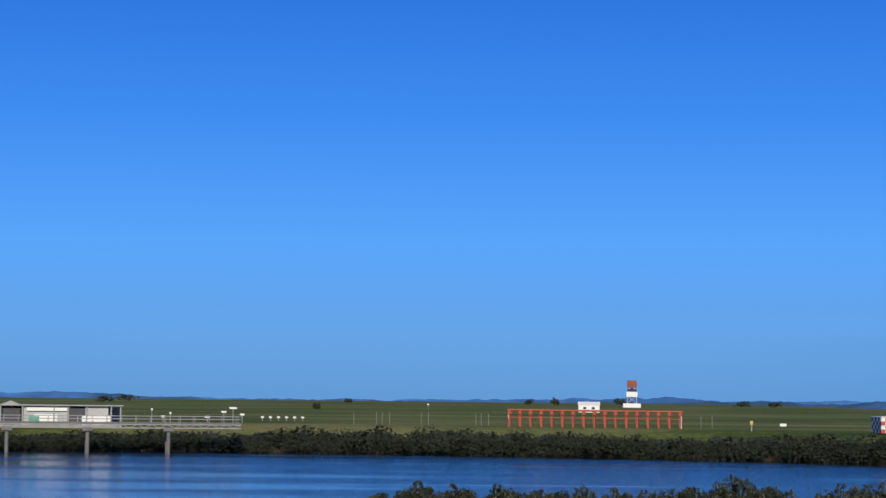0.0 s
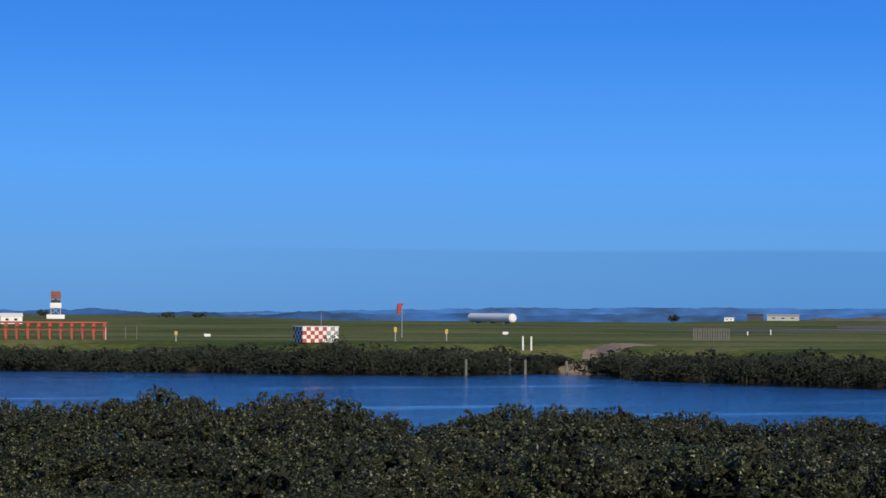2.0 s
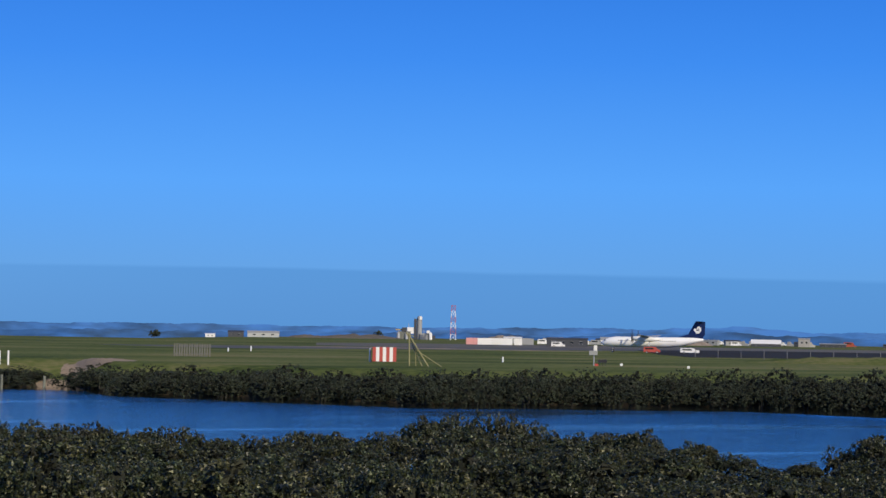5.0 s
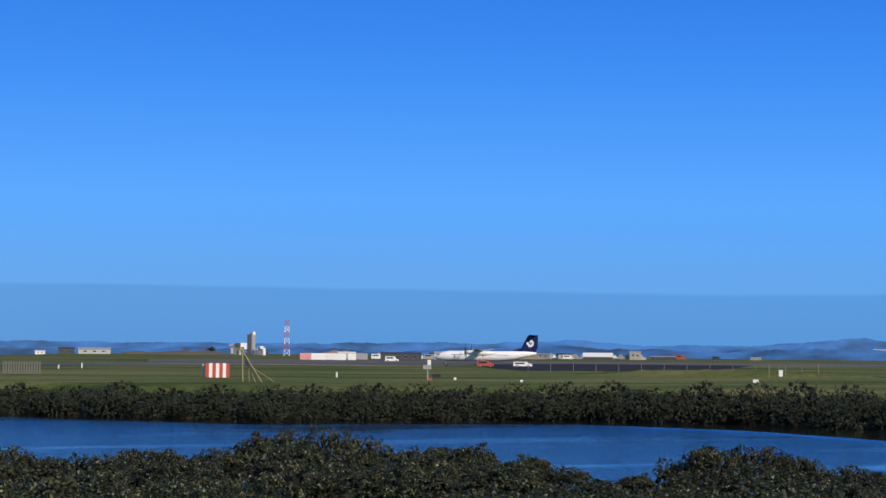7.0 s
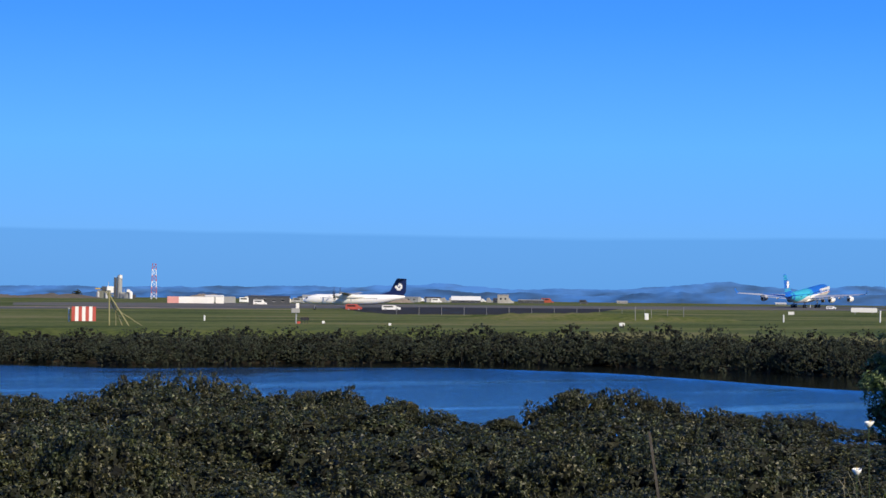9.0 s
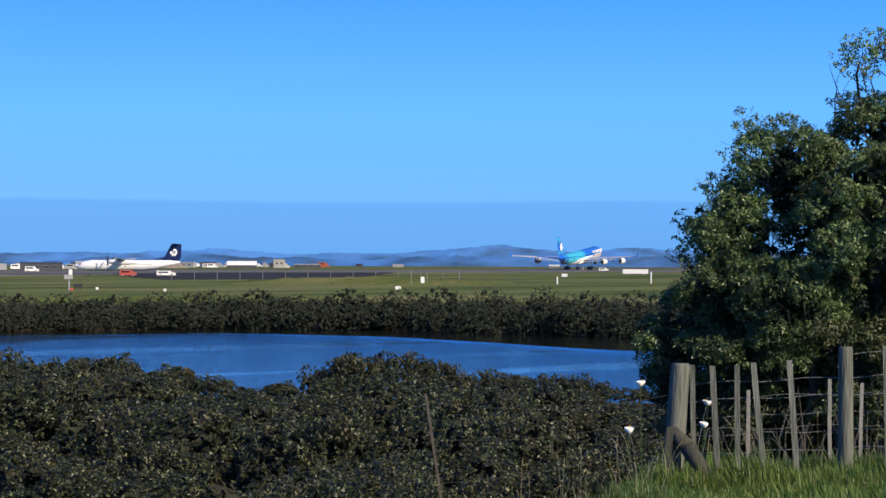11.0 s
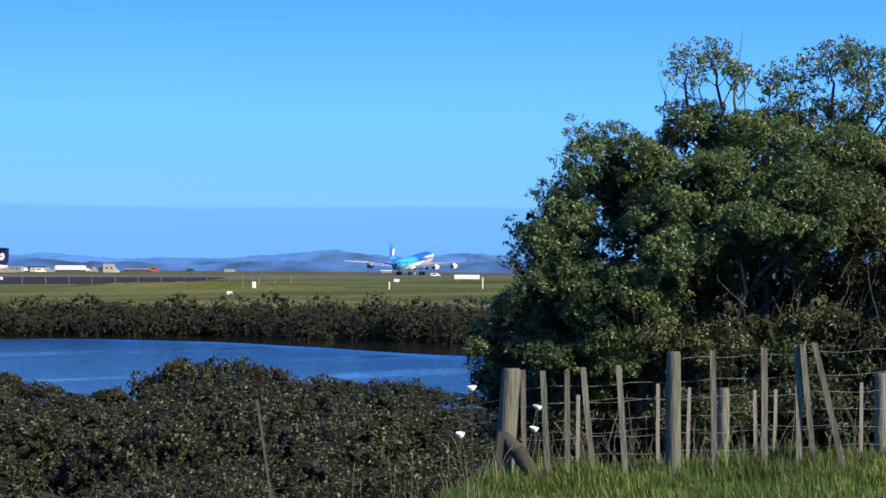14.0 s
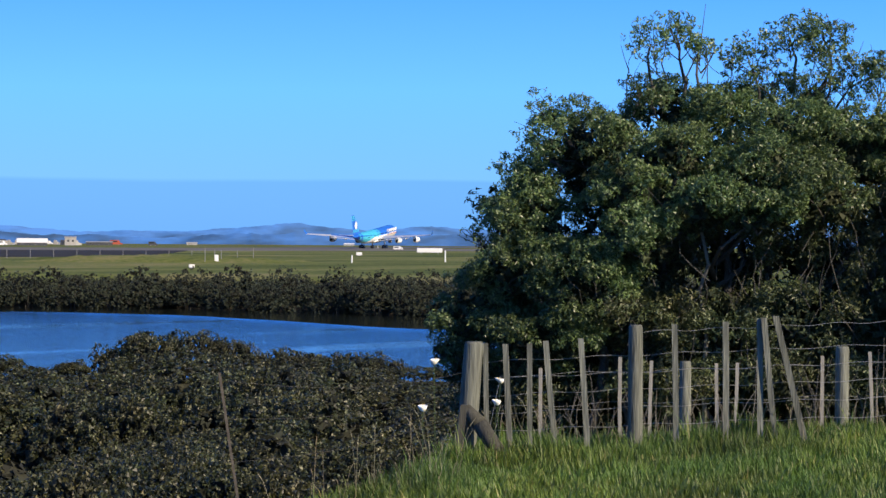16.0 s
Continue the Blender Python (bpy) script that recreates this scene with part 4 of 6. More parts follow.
def back_fence():
    root = thing("fence", stand(58, 26), "low older wire fence with thin pale battens", "fence")
    inv = root.matrix_world.inverted()

    def foot(b, d=26.0):
        x, y = spot(b, d)
        return inv @ Vector((x, y, height(x, y)))

    for i, (b, h, r) in enumerate(((56.66, 0.84, 0.075), (60.88, 0.96, 0.085))):
        bm = bmesh.new()
        round_post(bm, r, h + 0.36, seed=30 + i)
        part("post", bm, TIMBER, root, "short round pale post", smooth_faces=True).location = foot(b)
    for i, (b, h, lean) in enumerate(((52.7, 0.82, 0.0), (54.88, 0.92, 0.0), (55.68, 0.86, 0.02), (57.55, 0.80, -0.02), (58.0, 0.8, 0.03), (60.35, 0.85, 0.0), (61.72, 0.88, -0.04), (63.2, 0.9, 0.02))):
        bm = bmesh.new()
        batten(bm, 0.042, 0.03, h + 0.36, lean, 50 + i)
        part("batten", bm, PALE_TIMBER, root).location = foot(b)
    for k, h in enumerate((0.71, 1.10)):
        bm = bmesh.new()
        pts = [foot(51.2 + j * 0.4, 26.05) + Vector((0, 0, h + 0.02 * math.sin(j * 0.9 + 2 * k))) for j in range(38)]
        strand(bm, pts, 0.0022)
        part("wire", bm, WIRE, root)


PALE_TIMBER = shader("bleached_timber", (0.29, 0.28, 0.245), 0.85, vary=0.3, scale=9, fine=70, bump=0.3, grain=0.07, spec=0.2)
back_fence()


def leaning_stake():
    x, y = spot(44.55, 17.0)
    root = thing("stake", pose(x, y, height(x, y), 0, 0, -44.5), "thin rusty leaning stake with slack wire", "stake")
    top = 8.5 - 17.0 * math.tan(radians(3.74)) - root.matrix_world.translation.z
    bm = bmesh.new()
    batten(bm, 0.022, 0.018, top, -0.20 / top, 3)
    part("shaft", bm, shader("rusty_iron", (0.085, 0.075, 0.062), 0.8, 0.3, vary=0.4, scale=12), root)
    inv = root.matrix_world.inverted()
    for k, (h0, h1) in enumerate(((0.95, 0.92), (0.72, 0.74), (0.45, 0.5))):
        a = inv @ Vector((*spot(44.0, 17.0), root.matrix_world.translation.z + top * h0))
        ex, ey = spot(50.5, 21.9)
        b = inv @ Vector((ex, ey, height(ex, ey) + h1))
        bm = bmesh.new()
        pts = [a.lerp(b, j / 12) - Vector((0, 0, 0.10 * math.sin(math.pi * j / 12))) for j in range(13)]
        strand(bm, pts, 0.0013, 4)
        part("wire", bm, SLACK_WIRE, root)


leaning_stake()


# ---------------------------------------------------------------- grass, stalks, lilies
def build_grass():
    rng = np.random.default_rng(9)
    n = 150000
    b = 42.5 + 23.5 * rng.random(n)
    d = np.sqrt(13.5 ** 2 + (27.5 ** 2 - 13.5 ** 2) * rng.random(n))
    verts, faces = [], []
    for i in range(n):
        x, y = spot(b[i], d[i])
        patch = noise.noise(Vector((x * 0.7, y * 0.7, 0)))
        tuftiness = max(0.0, noise.noise(Vector((x * 2.3, y * 2.3, 4))))
        tall = (0.06 + 0.07 * rng.random() + 0.05 * patch + 0.14 * tuftiness) * (1.3 if d[i] > 20.8 else 1.0)
        if rng.random() < 0.05:
            tall *= 1.7
        z = height(x, y) - 0.02
        if 20.3 < d[i] < 22.4 and noise.noise(Vector((x * 1.1, y * 1.1, 9))) > 0.1:
            tall *= 1.55
        a, lean = rng.random() * 6.28, tall * (0.2 + 0.5 * rng.random())
        w = 0.0032 + 0.004 * rng.random()
        cx, cy = math.cos(a), math.sin(a)
        px, py = -cy * w, cx * w
        k = len(verts)
        mx, my = x + cx * lean * 0.35, y + cy * lean * 0.35
        verts += [(x - px, y - py, z), (x + px, y + py, z), (mx + px * 0.8, my + py * 0.8, z + tall * 0.6), (mx - px * 0.8, my - py * 0.8, z + tall * 0.6),
                  (x + cx * lean, y + cy * lean, z + tall)]
        faces += [(k, k + 1, k + 2, k + 3), (k + 3, k + 2, k + 4)]
    ob = raw("grass", verts, faces, GRASS)
    tagged(ob, "long uneven green grass along the fence", "grass", kind="stuff")
    verts, faces = [], []
    for i in range(430):
        bb, dd = (51 + 14 * rng.random(), 21.4 + 6 * rng.random()) if i < 200 else (41.5 + 9 * rng.random(), 18.5 + 3.5 * rng.random())
        x, y = spot(bb, dd)
        z, tall = height(x, y) - 0.03, 0.2 + 0.42 * rng.random() ** 2
        a, lean, w = rng.random() * 6.28, 0.5 * tall * rng.random(), 0.0022
        cx, cy = math.cos(a), math.sin(a)
        k = len(verts)
        verts += [(x - w, y, z), (x + w, y, z), (x + cx * lean + w, y + cy * lean, z + tall), (x + cx * lean - w, y + cy * lean, z + tall),
                  (x + cx * lean * 1.2 + 2.5 * w, y + cy * lean * 1.2, z + tall * 1.08), (x + cx * lean * 1.2 - 2.5 * w, y + cy * lean * 1.2, z + tall * 1.08),
                  (x + cx * lean * 1.4, y + cy * lean * 1.4, z + tall * 1.18)]
        faces += [(k, k + 1, k + 2, k + 3), (k + 3, k + 2, k + 4, k + 5), (k + 5, k + 4, k + 6)]
    tagged(raw("dry_stalks", verts, faces, DRY), "dry brown seed stalks among the grass", "grass", kind="stuff")


build_grass()


def lily(bearing, dist, rise, turn):
    """An arum: a furled white funnel on a green stalk."""
    x, y = spot(bearing, dist)
    z0 = height(x, y)
    zt = 8.5 + dist * math.tan(radians(rise))
    root = thing("lily", pose(x, y, z0, 0, 0, turn), "white arum lily on a long green stalk", "flower", "white lilies by the fence")
    bm = bmesh.new()
    top = zt - z0
    tube(bm, (0, 0, -0.05), (0.03, 0, top * 0.6), 0.005, 0.004, 6)
    tube(bm, (0.03, 0, top * 0.6), (0, 0, top), 0.004, 0.004, 6)
    part("stalk", bm, STALK, root)
    bm = bmesh.new()
    rings = []
    for k in range(5):
        h, r = 0.06 * k / 4, 0.010 + 0.036 * math.sin(0.5 * math.pi * k / 4)
        rings.append([(r * math.cos(a) * 1.1 + 0.2 * h, r * math.sin(a), top + h + 0.15 * r * math.cos(a)) for a in [2 * math.pi * j / 14 for j in range(14)]])
    loft(bm, rings, caps=False)
    bmesh.ops.solidify(bm, geom=bm.faces[:], thickness=0.004)
    part("spathe", bm, PETAL, root, "white funnel-shaped bloom", True)
    bm = bmesh.new()
    tube(bm, (0.01, 0, top), (0.035, 0, top + 0.075), 0.007, 0.004, 6)
    part("spadix", bm, YELLOW, root)


STALK = shader("lily_stalk", (0.04, 0.07, 0.02), 0.6, vary=0.2)
PETAL = shader("white_petal", (0.85, 0.85, 0.80), 0.5, vary=0.05)
for i, (b, d, e) in enumerate(((49.76, 22.6, -3.5), (49.46, 21.6, -4.78), (51.51, 23.6, -4.6), (51.6, 24.2, -4.0))):
    lily(b, d, e, 40 * i)


def dead_twigs():
    """Thin bare suckers and dead twigs in the shade under the tree."""
    rng = np.random.default_rng(41)
    bm = bmesh.new()
    for i in range(170):
        x, y = spot(51.3 + 13.5 * rng.random(), 24.5 + 4.0 * rng.random())
        p = Vector((x, y, height(x, y) - 0.05))
        tall = 0.35 + 1.1 * rng.random() ** 1.6
        way = Vector((0.25 * rng.normal(), 0.25 * rng.normal(), 1)).normalized()
        q = p + way * tall * 0.55
        e = q + (way + Vector((0.35 * rng.normal(), 0.35 * rng.normal(), 0))).normalized() * tall * 0.45
        tube(bm, p, q, 0.006, 0.0045, 4)
        tube(bm, q, e, 0.0045, 0.002, 4)
        if rng.random() < 0.6:
            tube(bm, q, q + (way + Vector((0.8 * rng.normal(), 0.8 * rng.normal(), 0))).normalized() * tall * 0.3, 0.0035, 0.0015, 4)
    tagged(part("dead_twigs", bm, shader("bare_twig", (0.12, 0.112, 0.095), 0.9, vary=0.4)), "thin bare grey twigs under the tree", "twigs", kind="stuff")


dead_twigs()


# ---------------------------------------------------------------- aircraft
def livery():
    """White belly under a blue and turquoise upper hull, in the hull's own lengths."""
    m = shader("airliner_livery", (0.8, 0.8, 0.8), 0.28, vary=0.02)
    n, l = m.node_tree.nodes, m.node_tree.links
    p = n["Principled BSDF"]
    at = n.new("ShaderNodeTexCoord")
    s = n.new("ShaderNodeSeparateXYZ")
    l.new(at.outputs["Object"], s.inputs[0])
    x = n.new("ShaderNodeMapRange")
    x.inputs["From Min"].default_value, x.inputs["From Max"].default_value = -32, 32
    l.new(s.outputs["X"], x.inputs["Value"])
    r = n.new("ShaderNodeValToRGB")
    r.color_ramp.interpolation = "CONSTANT"
    blue, sea = (0.012, 0.12, 0.50), (0.04, 0.42, 0.56)
    cols = [(0.0, blue), (0.10, sea), (0.12, blue), (0.145, sea), (0.46, blue), (0.47, sea), (0.485, blue), (0.495, sea), (0.51, blue)]
    while len(r.color_ramp.elements) < len(cols):
        r.color_ramp.elements.new(0.5)
    for e, (k, c) in zip(r.color_ramp.elements, cols):
        e.position, e.color = k, (*c, 1)
    l.new(x.outputs[0], r.inputs[0])
    tail = n.new("ShaderNodeMath")
    tail.operation, tail.inputs[1].default_value = "ADD", 9.0
    l.new(s.outputs["X"], tail.inputs[0])
    low = n.new("ShaderNodeMath")
    low.operation, low.inputs[1].default_value = "MINIMUM", 0.0
    l.new(tail.outputs[0], low.inputs[0])
    line = n.new("ShaderNodeMath")
    line.operation, line.inputs[1].default_value, line.inputs[2].default_value = "MULTIPLY_ADD", 0.16, 5.5
    l.new(low.outputs[0], line.inputs[0])
    up = n.new("ShaderNodeMath")
    up.operation = "GREATER_THAN"
    l.new(s.outputs["Z"], up.inputs[0])
    l.new(line.outputs[0], up.inputs[1])
    mix = n.new("ShaderNodeMix")
    mix.data_type = "RGBA"
    mix.inputs["A"].default_value = (0.80, 0.80, 0.79, 1)
    l.new(up.outputs[0], mix.inputs["Factor"])
    l.new(r.outputs[0], mix.inputs["B"])
    l.new(mix.outputs["Result"], p.inputs["Base Color"])
    return m


def hull(stations, n=28):
    bm = bmesh.new()
    loft(bm, [[(x, r * math.cos(a), z + r * math.sin(a)) for a in [2 * math.pi * i / n for i in range(n)]] for x, r, z in stations])
    return bm


def blade(stations, upright=False):
    """A wing or fin skinned over sections: across, leading edge, chord, height, thickness."""
    bm = bmesh.new()
    rings = []
    shape = ((0.0, 0.0), (0.06, 0.45), (0.3, 0.6), (0.65, 0.35), (1.0, 0.02), (0.65, -0.25), (0.3, -0.4), (0.06, -0.35))
    for y, le, ch, z, th in stations:
        rings.append([((le - ch * c, t * th, z) if upright else (le - ch * c, y, z + t * th)) for c, t in shape])
    loft(bm, rings)
    return bm


def wheel(x, y, z, r, w, parent):
    bm = bmesh.new()
    tube(bm, (x, y - w / 2, z), (x, y + w / 2, z), r, r, 16)
    ob = part("wheel", bm, RUBBER, parent)
    bm = bmesh.new()
    tube(bm, (x, y - w / 2 - 0.02, z), (x, y + w / 2 + 0.02, z), r * 0.5, r * 0.5, 12)
    part("hub", bm, PALE_STEEL, ob)


def airliner(m):
    root = thing("airliner", m, "blue and turquoise four-engined jet airliner touching down nose-high on the runway", "airplane")
    hull_paint = livery()
    blue = shader("airliner_blue", (0.012, 0.12, 0.50), 0.3, vary=0.03)
    sea = shader("airliner_turquoise", (0.04, 0.42, 0.56), 0.3, vary=0.03)
    grey = shader("wing_grey", (0.46, 0.47, 0.49), 0.35, vary=0.05)
    body = part("fuselage", hull([(31.8, 0.15, 4.9), (31.4, 0.65, 4.95), (30.4, 1.3, 5.1), (28.6, 2.05, 5.35), (26, 2.62, 5.55), (23, 2.82, 5.6), (8, 2.82, 5.6), (-9, 2.82, 5.6),
                                  (-15, 2.66, 5.78), (-20, 2.2, 6.25), (-25, 1.55, 6.85), (-29, 0.9, 7.3), (-31.2, 0.45, 7.55), (-31.9, 0.15, 7.6)]), hull_paint, root, smooth_faces=True)
    bm = bmesh.new()
    ball(bm, (2.0, 0, 3.35), (9.5, 3.1, 1.25), 20, 10)
    part("belly_fairing", bm, WHITE, root, smooth_faces=True)
    for s in (-1, 1):
        w = part("wing", blade([(s * 1.5, 10.0, 12.5, 4.0, 1.5), (s * 9.6, 4.9, 7.8, 4.75, 0.95), (s * 19.8, -1.3, 4.9, 5.7, 0.6), (s * 29.0, -6.9, 2.6, 6.7, 0.3)]), grey, root)
        part("winglet", blade([(s * 29.0, -6.9, 2.6, 6.7, 0.25), (s * 29.5, -8.0, 2.0, 7.6, 0.2), (s * 29.9, -9.2, 1.1, 8.9, 0.12)]), blue, w)
        part("flap", blade([(s * 3.0, -2.6, 2.6, 3.55, 0.3), (s * 9.6, -3.0, 2.2, 4.2, 0.25), (s * 18.5, -6.0, 1.5, 5.15, 0.2)]), grey, w)
        for y in (6.5, 12.0, 16.5):
            bm = bmesh.new()
            ball(bm, (-2.2 - (y - 6.5) * 0.33, s * y, 3.75 + (y - 6.5) * 0.095), (2.0, 0.28, 0.38), 10, 6)
            part("flap_fairing", bm, WHITE, w, smooth_faces=True)
        for y, x, z in ((9.4, 6.2, 2.75), (19.6, -0.2, 3.75)):
            bm = bmesh.new()
            loft(bm, [[(x + dx, s * y + r * math.cos(a), z + r * math.sin(a)) for a in [2 * math.pi * i / 20 for i in range(20)]]
                      for dx, r in ((2.6, 0.98), (2.5, 1.12), (1.6, 1.24), (0.0, 1.26), (-1.6, 1.10), (-2.6, 0.85))])
            e = part("engine", bm, WHITE, w, smooth_faces=True)
            bm = bmesh.new()
            tube(bm, (x + 2.55, s * y, z), (x + 2.63, s * y, z), 0.92, 0.92, 18)
            tube(bm, (x - 2.4, s * y, z), (x - 3.6, s * y, z), 0.62, 0.28, 14)
            part("fan_and_core", bm, DARK_STEEL, w)
            bm = bmesh.new()
            box(bm, (x - 2.2, s * y, z + 1.35), (4.6, 0.35, 0.9), 0.1)
            part("pylon", bm, WHITE, w)
        part("tailplane", blade([(s * 0.8, -24.8, 5.6, 7.2, 0.5), (s * 9.7, -30.4, 2.3, 8.4, 0.2)]), blue, root)
        # cabin windows, doors, and a band where the title stands
        bm = bmesh.new()
        for i in range(74):
            x = -17 + i * 0.53
            if -1.5 < x < -0.6:
                continue
            z = 6.15
            y = math.sqrt(max(0.1, (2.82 if x > -9 else 2.62) ** 2 - (z - (5.6 if x > -9 else 5.8)) ** 2))
            box(bm, (x, s * (y + 0.005), z), (0.24, 0.05, 0.34))
        tagged(part("window_row", bm, GLASS, body), kind="stuff")
        for x in (26.2, 12.5, -3.2, -19.0):
            bm = bmesh.new()
            y = 2.55 if abs(x) > 15 else 2.80
            if x < -15:
                y = 2.28
            box(bm, (x, s * y, 5.9 if x > -15 else 6.3), (1.05, 0.08, 1.9), 0.03)
            part("door", bm, sea if x < 0 else blue, body)
        for i, (x, w_) in enumerate(((12.2, 1.3), (13.9, 0.6), (15.1, 1.0), (17.2, 1.5), (18.9, 1.1), (20.4, 1.2), (21.8, 0.6), (22.8, 0.6), (24.2, 1.4), (25.6, 0.9))):
            bm = bmesh.new()
            box(bm, (x, s * 2.62, 6.6), (w_, 0.34, 1.35))
            part("title_bar", bm, WHITE, body, "plain white bar on the blue hull")
        bm = bmesh.new()
        box(bm, (18.5, s * 2.79, 5.0), (15, 0.06, 0.22))
        part("stripe", bm, RED, body, "thin red stripe")
    fin = part("fin", blade([(0, -19.0, 11.5, 7.9, 0.55), (0, -22.5, 9.0, 9.2, 0.5), (0, -29.2, 3.9, 16.4, 0.3), (0, -30.0, 3.0, 16.9, 0.15)], True), blue, root)
    for k, (z, le, ch) in enumerate(((9.4, -22.9, 8.7), (10.1, -23.5, 8.2), (14.6, -27.6, 5.1), (15.4, -28.3, 4.6), (16.1, -28.95, 4.1))):
        part("fin_band", blade([(0, le, ch, z, 0.60), (0, le - 0.35, ch - 0.25, z + 0.38, 0.58)], True), sea, fin, "turquoise band")
    for s in (-1, 1):
        for i in range(8):
            bm = bmesh.new()
            a = 2 * math.pi * i / 8
            m2 = Matrix.Translation((-27.7, s * 0.24, 12.2)) @ Matrix.Rotation(a, 4, "Y") @ Matrix.Translation((1.05, 0, 0)) @ Matrix.Diagonal((0.95, 0.10, 0.42, 1))
            bmesh.ops.create_uvsphere(bm, u_segments=10, v_segments=6, radius=1, matrix=m2)
            part("petal", bm, WHITE, fin, "plain white petal shape")
    bm = bmesh.new()
    for y in (-0.9, -0.3, 0.3, 0.9):
        box(bm, (29.3, y, 6.35), (0.9, 0.5, 0.5), 0.08)
    part("cockpit_glazing", bm, GLASS, body)
    # landing gear
    for name, x, ys, top, pair in (("nose_gear", 24.8, (0,), 3.4, False), ("main_gear", -1.8, (-5.35, 5.35), 3.9, True), ("centre_gear", -3.2, (0,), 3.0, False)):
        for y in ys:
            bm = bmesh.new()
            tube(bm, (x, y, 0.7), (x, y, top), 0.2, 0.24, 10)
            tube(bm, (x + 0.1, y, 1.2), (x + 1.2, y * 0.8, top), 0.09, 0.09, 8)
            if pair:
                tube(bm, (x - 1.0, y, 0.72), (x + 1.0, y, 0.72), 0.16, 0.16, 8)
            g = part(name, bm, PALE_STEEL, root)
            for dx in ((-1.0, 1.0) if pair else (0,)):
                for dy in (-0.65, 0.65) if pair else (-0.4, 0.4):
                    wheel(x + dx, y + dy, 0.72, 0.72, 0.5, g)
    return root


# it touches down on its main wheels, the nose still high
ax, ay = spot(48.1, 935)
airliner(pose(ax, ay, FIELD + 0.05, 0, 0, 90 - 65) @ pose(-1.8, 0, 0) @ pose(0, 0, 0, 0, -5.0, 0) @ pose(1.8, 0, 0.13))


def turboprop(m):
    root = thing("turboprop", m, "white twin-propeller airliner with a dark blue tail", "airplane")
    pale = shader("airframe_white", (0.88, 0.88, 0.87), 0.35, vary=0.03)
    navy = shader("navy_paint", (0.010, 0.020, 0.085), 0.3, vary=0.05)
    body = part("fuselage", hull([(16.4, 0.1, 2.35), (16.0, 0.45, 2.4), (15.0, 0.85, 2.5), (13.4, 1.2, 2.65), (11.5, 1.35, 2.75), (-5, 1.35, 2.75), (-9.5, 1.15, 3.0), (-13.0, 0.75, 3.35),
                                  (-16.0, 0.3, 3.6), (-16.4, 0.1, 3.65)], 22), pale, root, smooth_faces=True)
    part("fin", blade([(0, -7.5, 8.5, 3.9, 0.3), (0, -11.5, 5.2, 5.0, 0.3), (0, -13.6, 3.2, 8.2, 0.25)], True), navy, root)
    bm = bmesh.new()
    for s in (-1, 1):
        for i in range(9):      # a pale unfurling curl
            a, r = 0.75 * i, 0.18 + 0.105 * i
            ball(bm, (-14.55 + r * math.cos(a), s * 0.14, 6.35 + r * math.sin(a)), (0.24 + 0.03 * i, 0.06, 0.22 + 0.03 * i), 8, 6)
    part("emblem", bm, WHITE, root, "plain white curl shape on the tail")
    for s in (-1, 1):
        part("wing", blade([(0, 2.6, 3.1, 4.15, 0.5), (s * 4.4, 2.6, 3.0, 4.15, 0.45), (s * 14.2, 1.4, 1.5, 4.55, 0.2)]), PALE_STEEL, root)
        part("tailplane", blade([(0, -14.0, 2.4, 8.2, 0.25), (s * 4.6, -14.6, 1.4, 8.25, 0.15)]), navy, root)
        bm = bmesh.new()
        loft(bm, [[(x, s * 4.4 + r * math.cos(a), z + r * math.sin(a)) for a in [2 * math.pi * i / 14 for i in range(14)]]
                  for x, r, z in ((5.3, 0.32, 3.75), (4.9, 0.5, 3.75), (3.0, 0.68, 3.6), (-1.0, 0.62, 3.5), (-4.2, 0.15, 3.6))])
        e = part("engine", bm, WHITE, root, smooth_faces=True)
        bm = bmesh.new()
        for i in range(6):
            a = math.pi * i / 3
            m2 = Matrix.Translation((5.4, s * 4.4, 3.75)) @ Matrix.Rotation(a, 4, "X") @ Matrix.Translation((0, 0, 1.05)) @ Matrix.Diagonal((0.10, 0.28, 2.0, 1))
            bmesh.ops.create_cube(bm, size=1, matrix=m2)
        tube(bm, (5.2, s * 4.4, 3.75), (5.9, s * 4.4, 3.75), 0.32, 0.08, 12)
        part("propeller", bm, DARK_STEEL, e)
        bm = bmesh.new()
        tube(bm, (-0.2, s * 4.4, 0.5), (0.0, s * 4.4, 3.3), 0.13, 0.16, 8)
        g = part("main_gear", bm, PALE_STEEL, root)
        for dy in (-0.26, 0.26):
            wheel(-0.2, s * 4.4 + dy, 0.5, 0.5, 0.3, g)
        bm = bmesh.new()
        for i in range(28):
            box(bm, (-7.5 + 0.66 * i, s * 1.31, 3.1), (0.22, 0.06, 0.24))
        tagged(part("window_row", bm, GLASS, body), kind="stuff")
    bm = bmesh.new()
    tube(bm, (12.6, 0, 0.4), (12.6, 0, 1.9), 0.1, 0.12, 8)
    g = part("nose_gear", bm, PALE_STEEL, root)
    for dy in (-0.2, 0.2):
        wheel(12.6, dy, 0.4, 0.4, 0.22, g)
    bm = bmesh.new()
    for y in (-0.6, -0.2, 0.2, 0.6):
        box(bm, (14.9, y, 3.05), (0.5, 0.34, 0.4), 0.05)
    part("cockpit_glazing", bm, GLASS, body)


tx, ty = spot(35.72, 560)
turboprop(pose(tx, ty, FIELD, 0, 0, 90 + 44) @ Matrix.Diagonal((0.85, 1.0, 1.04, 1)))


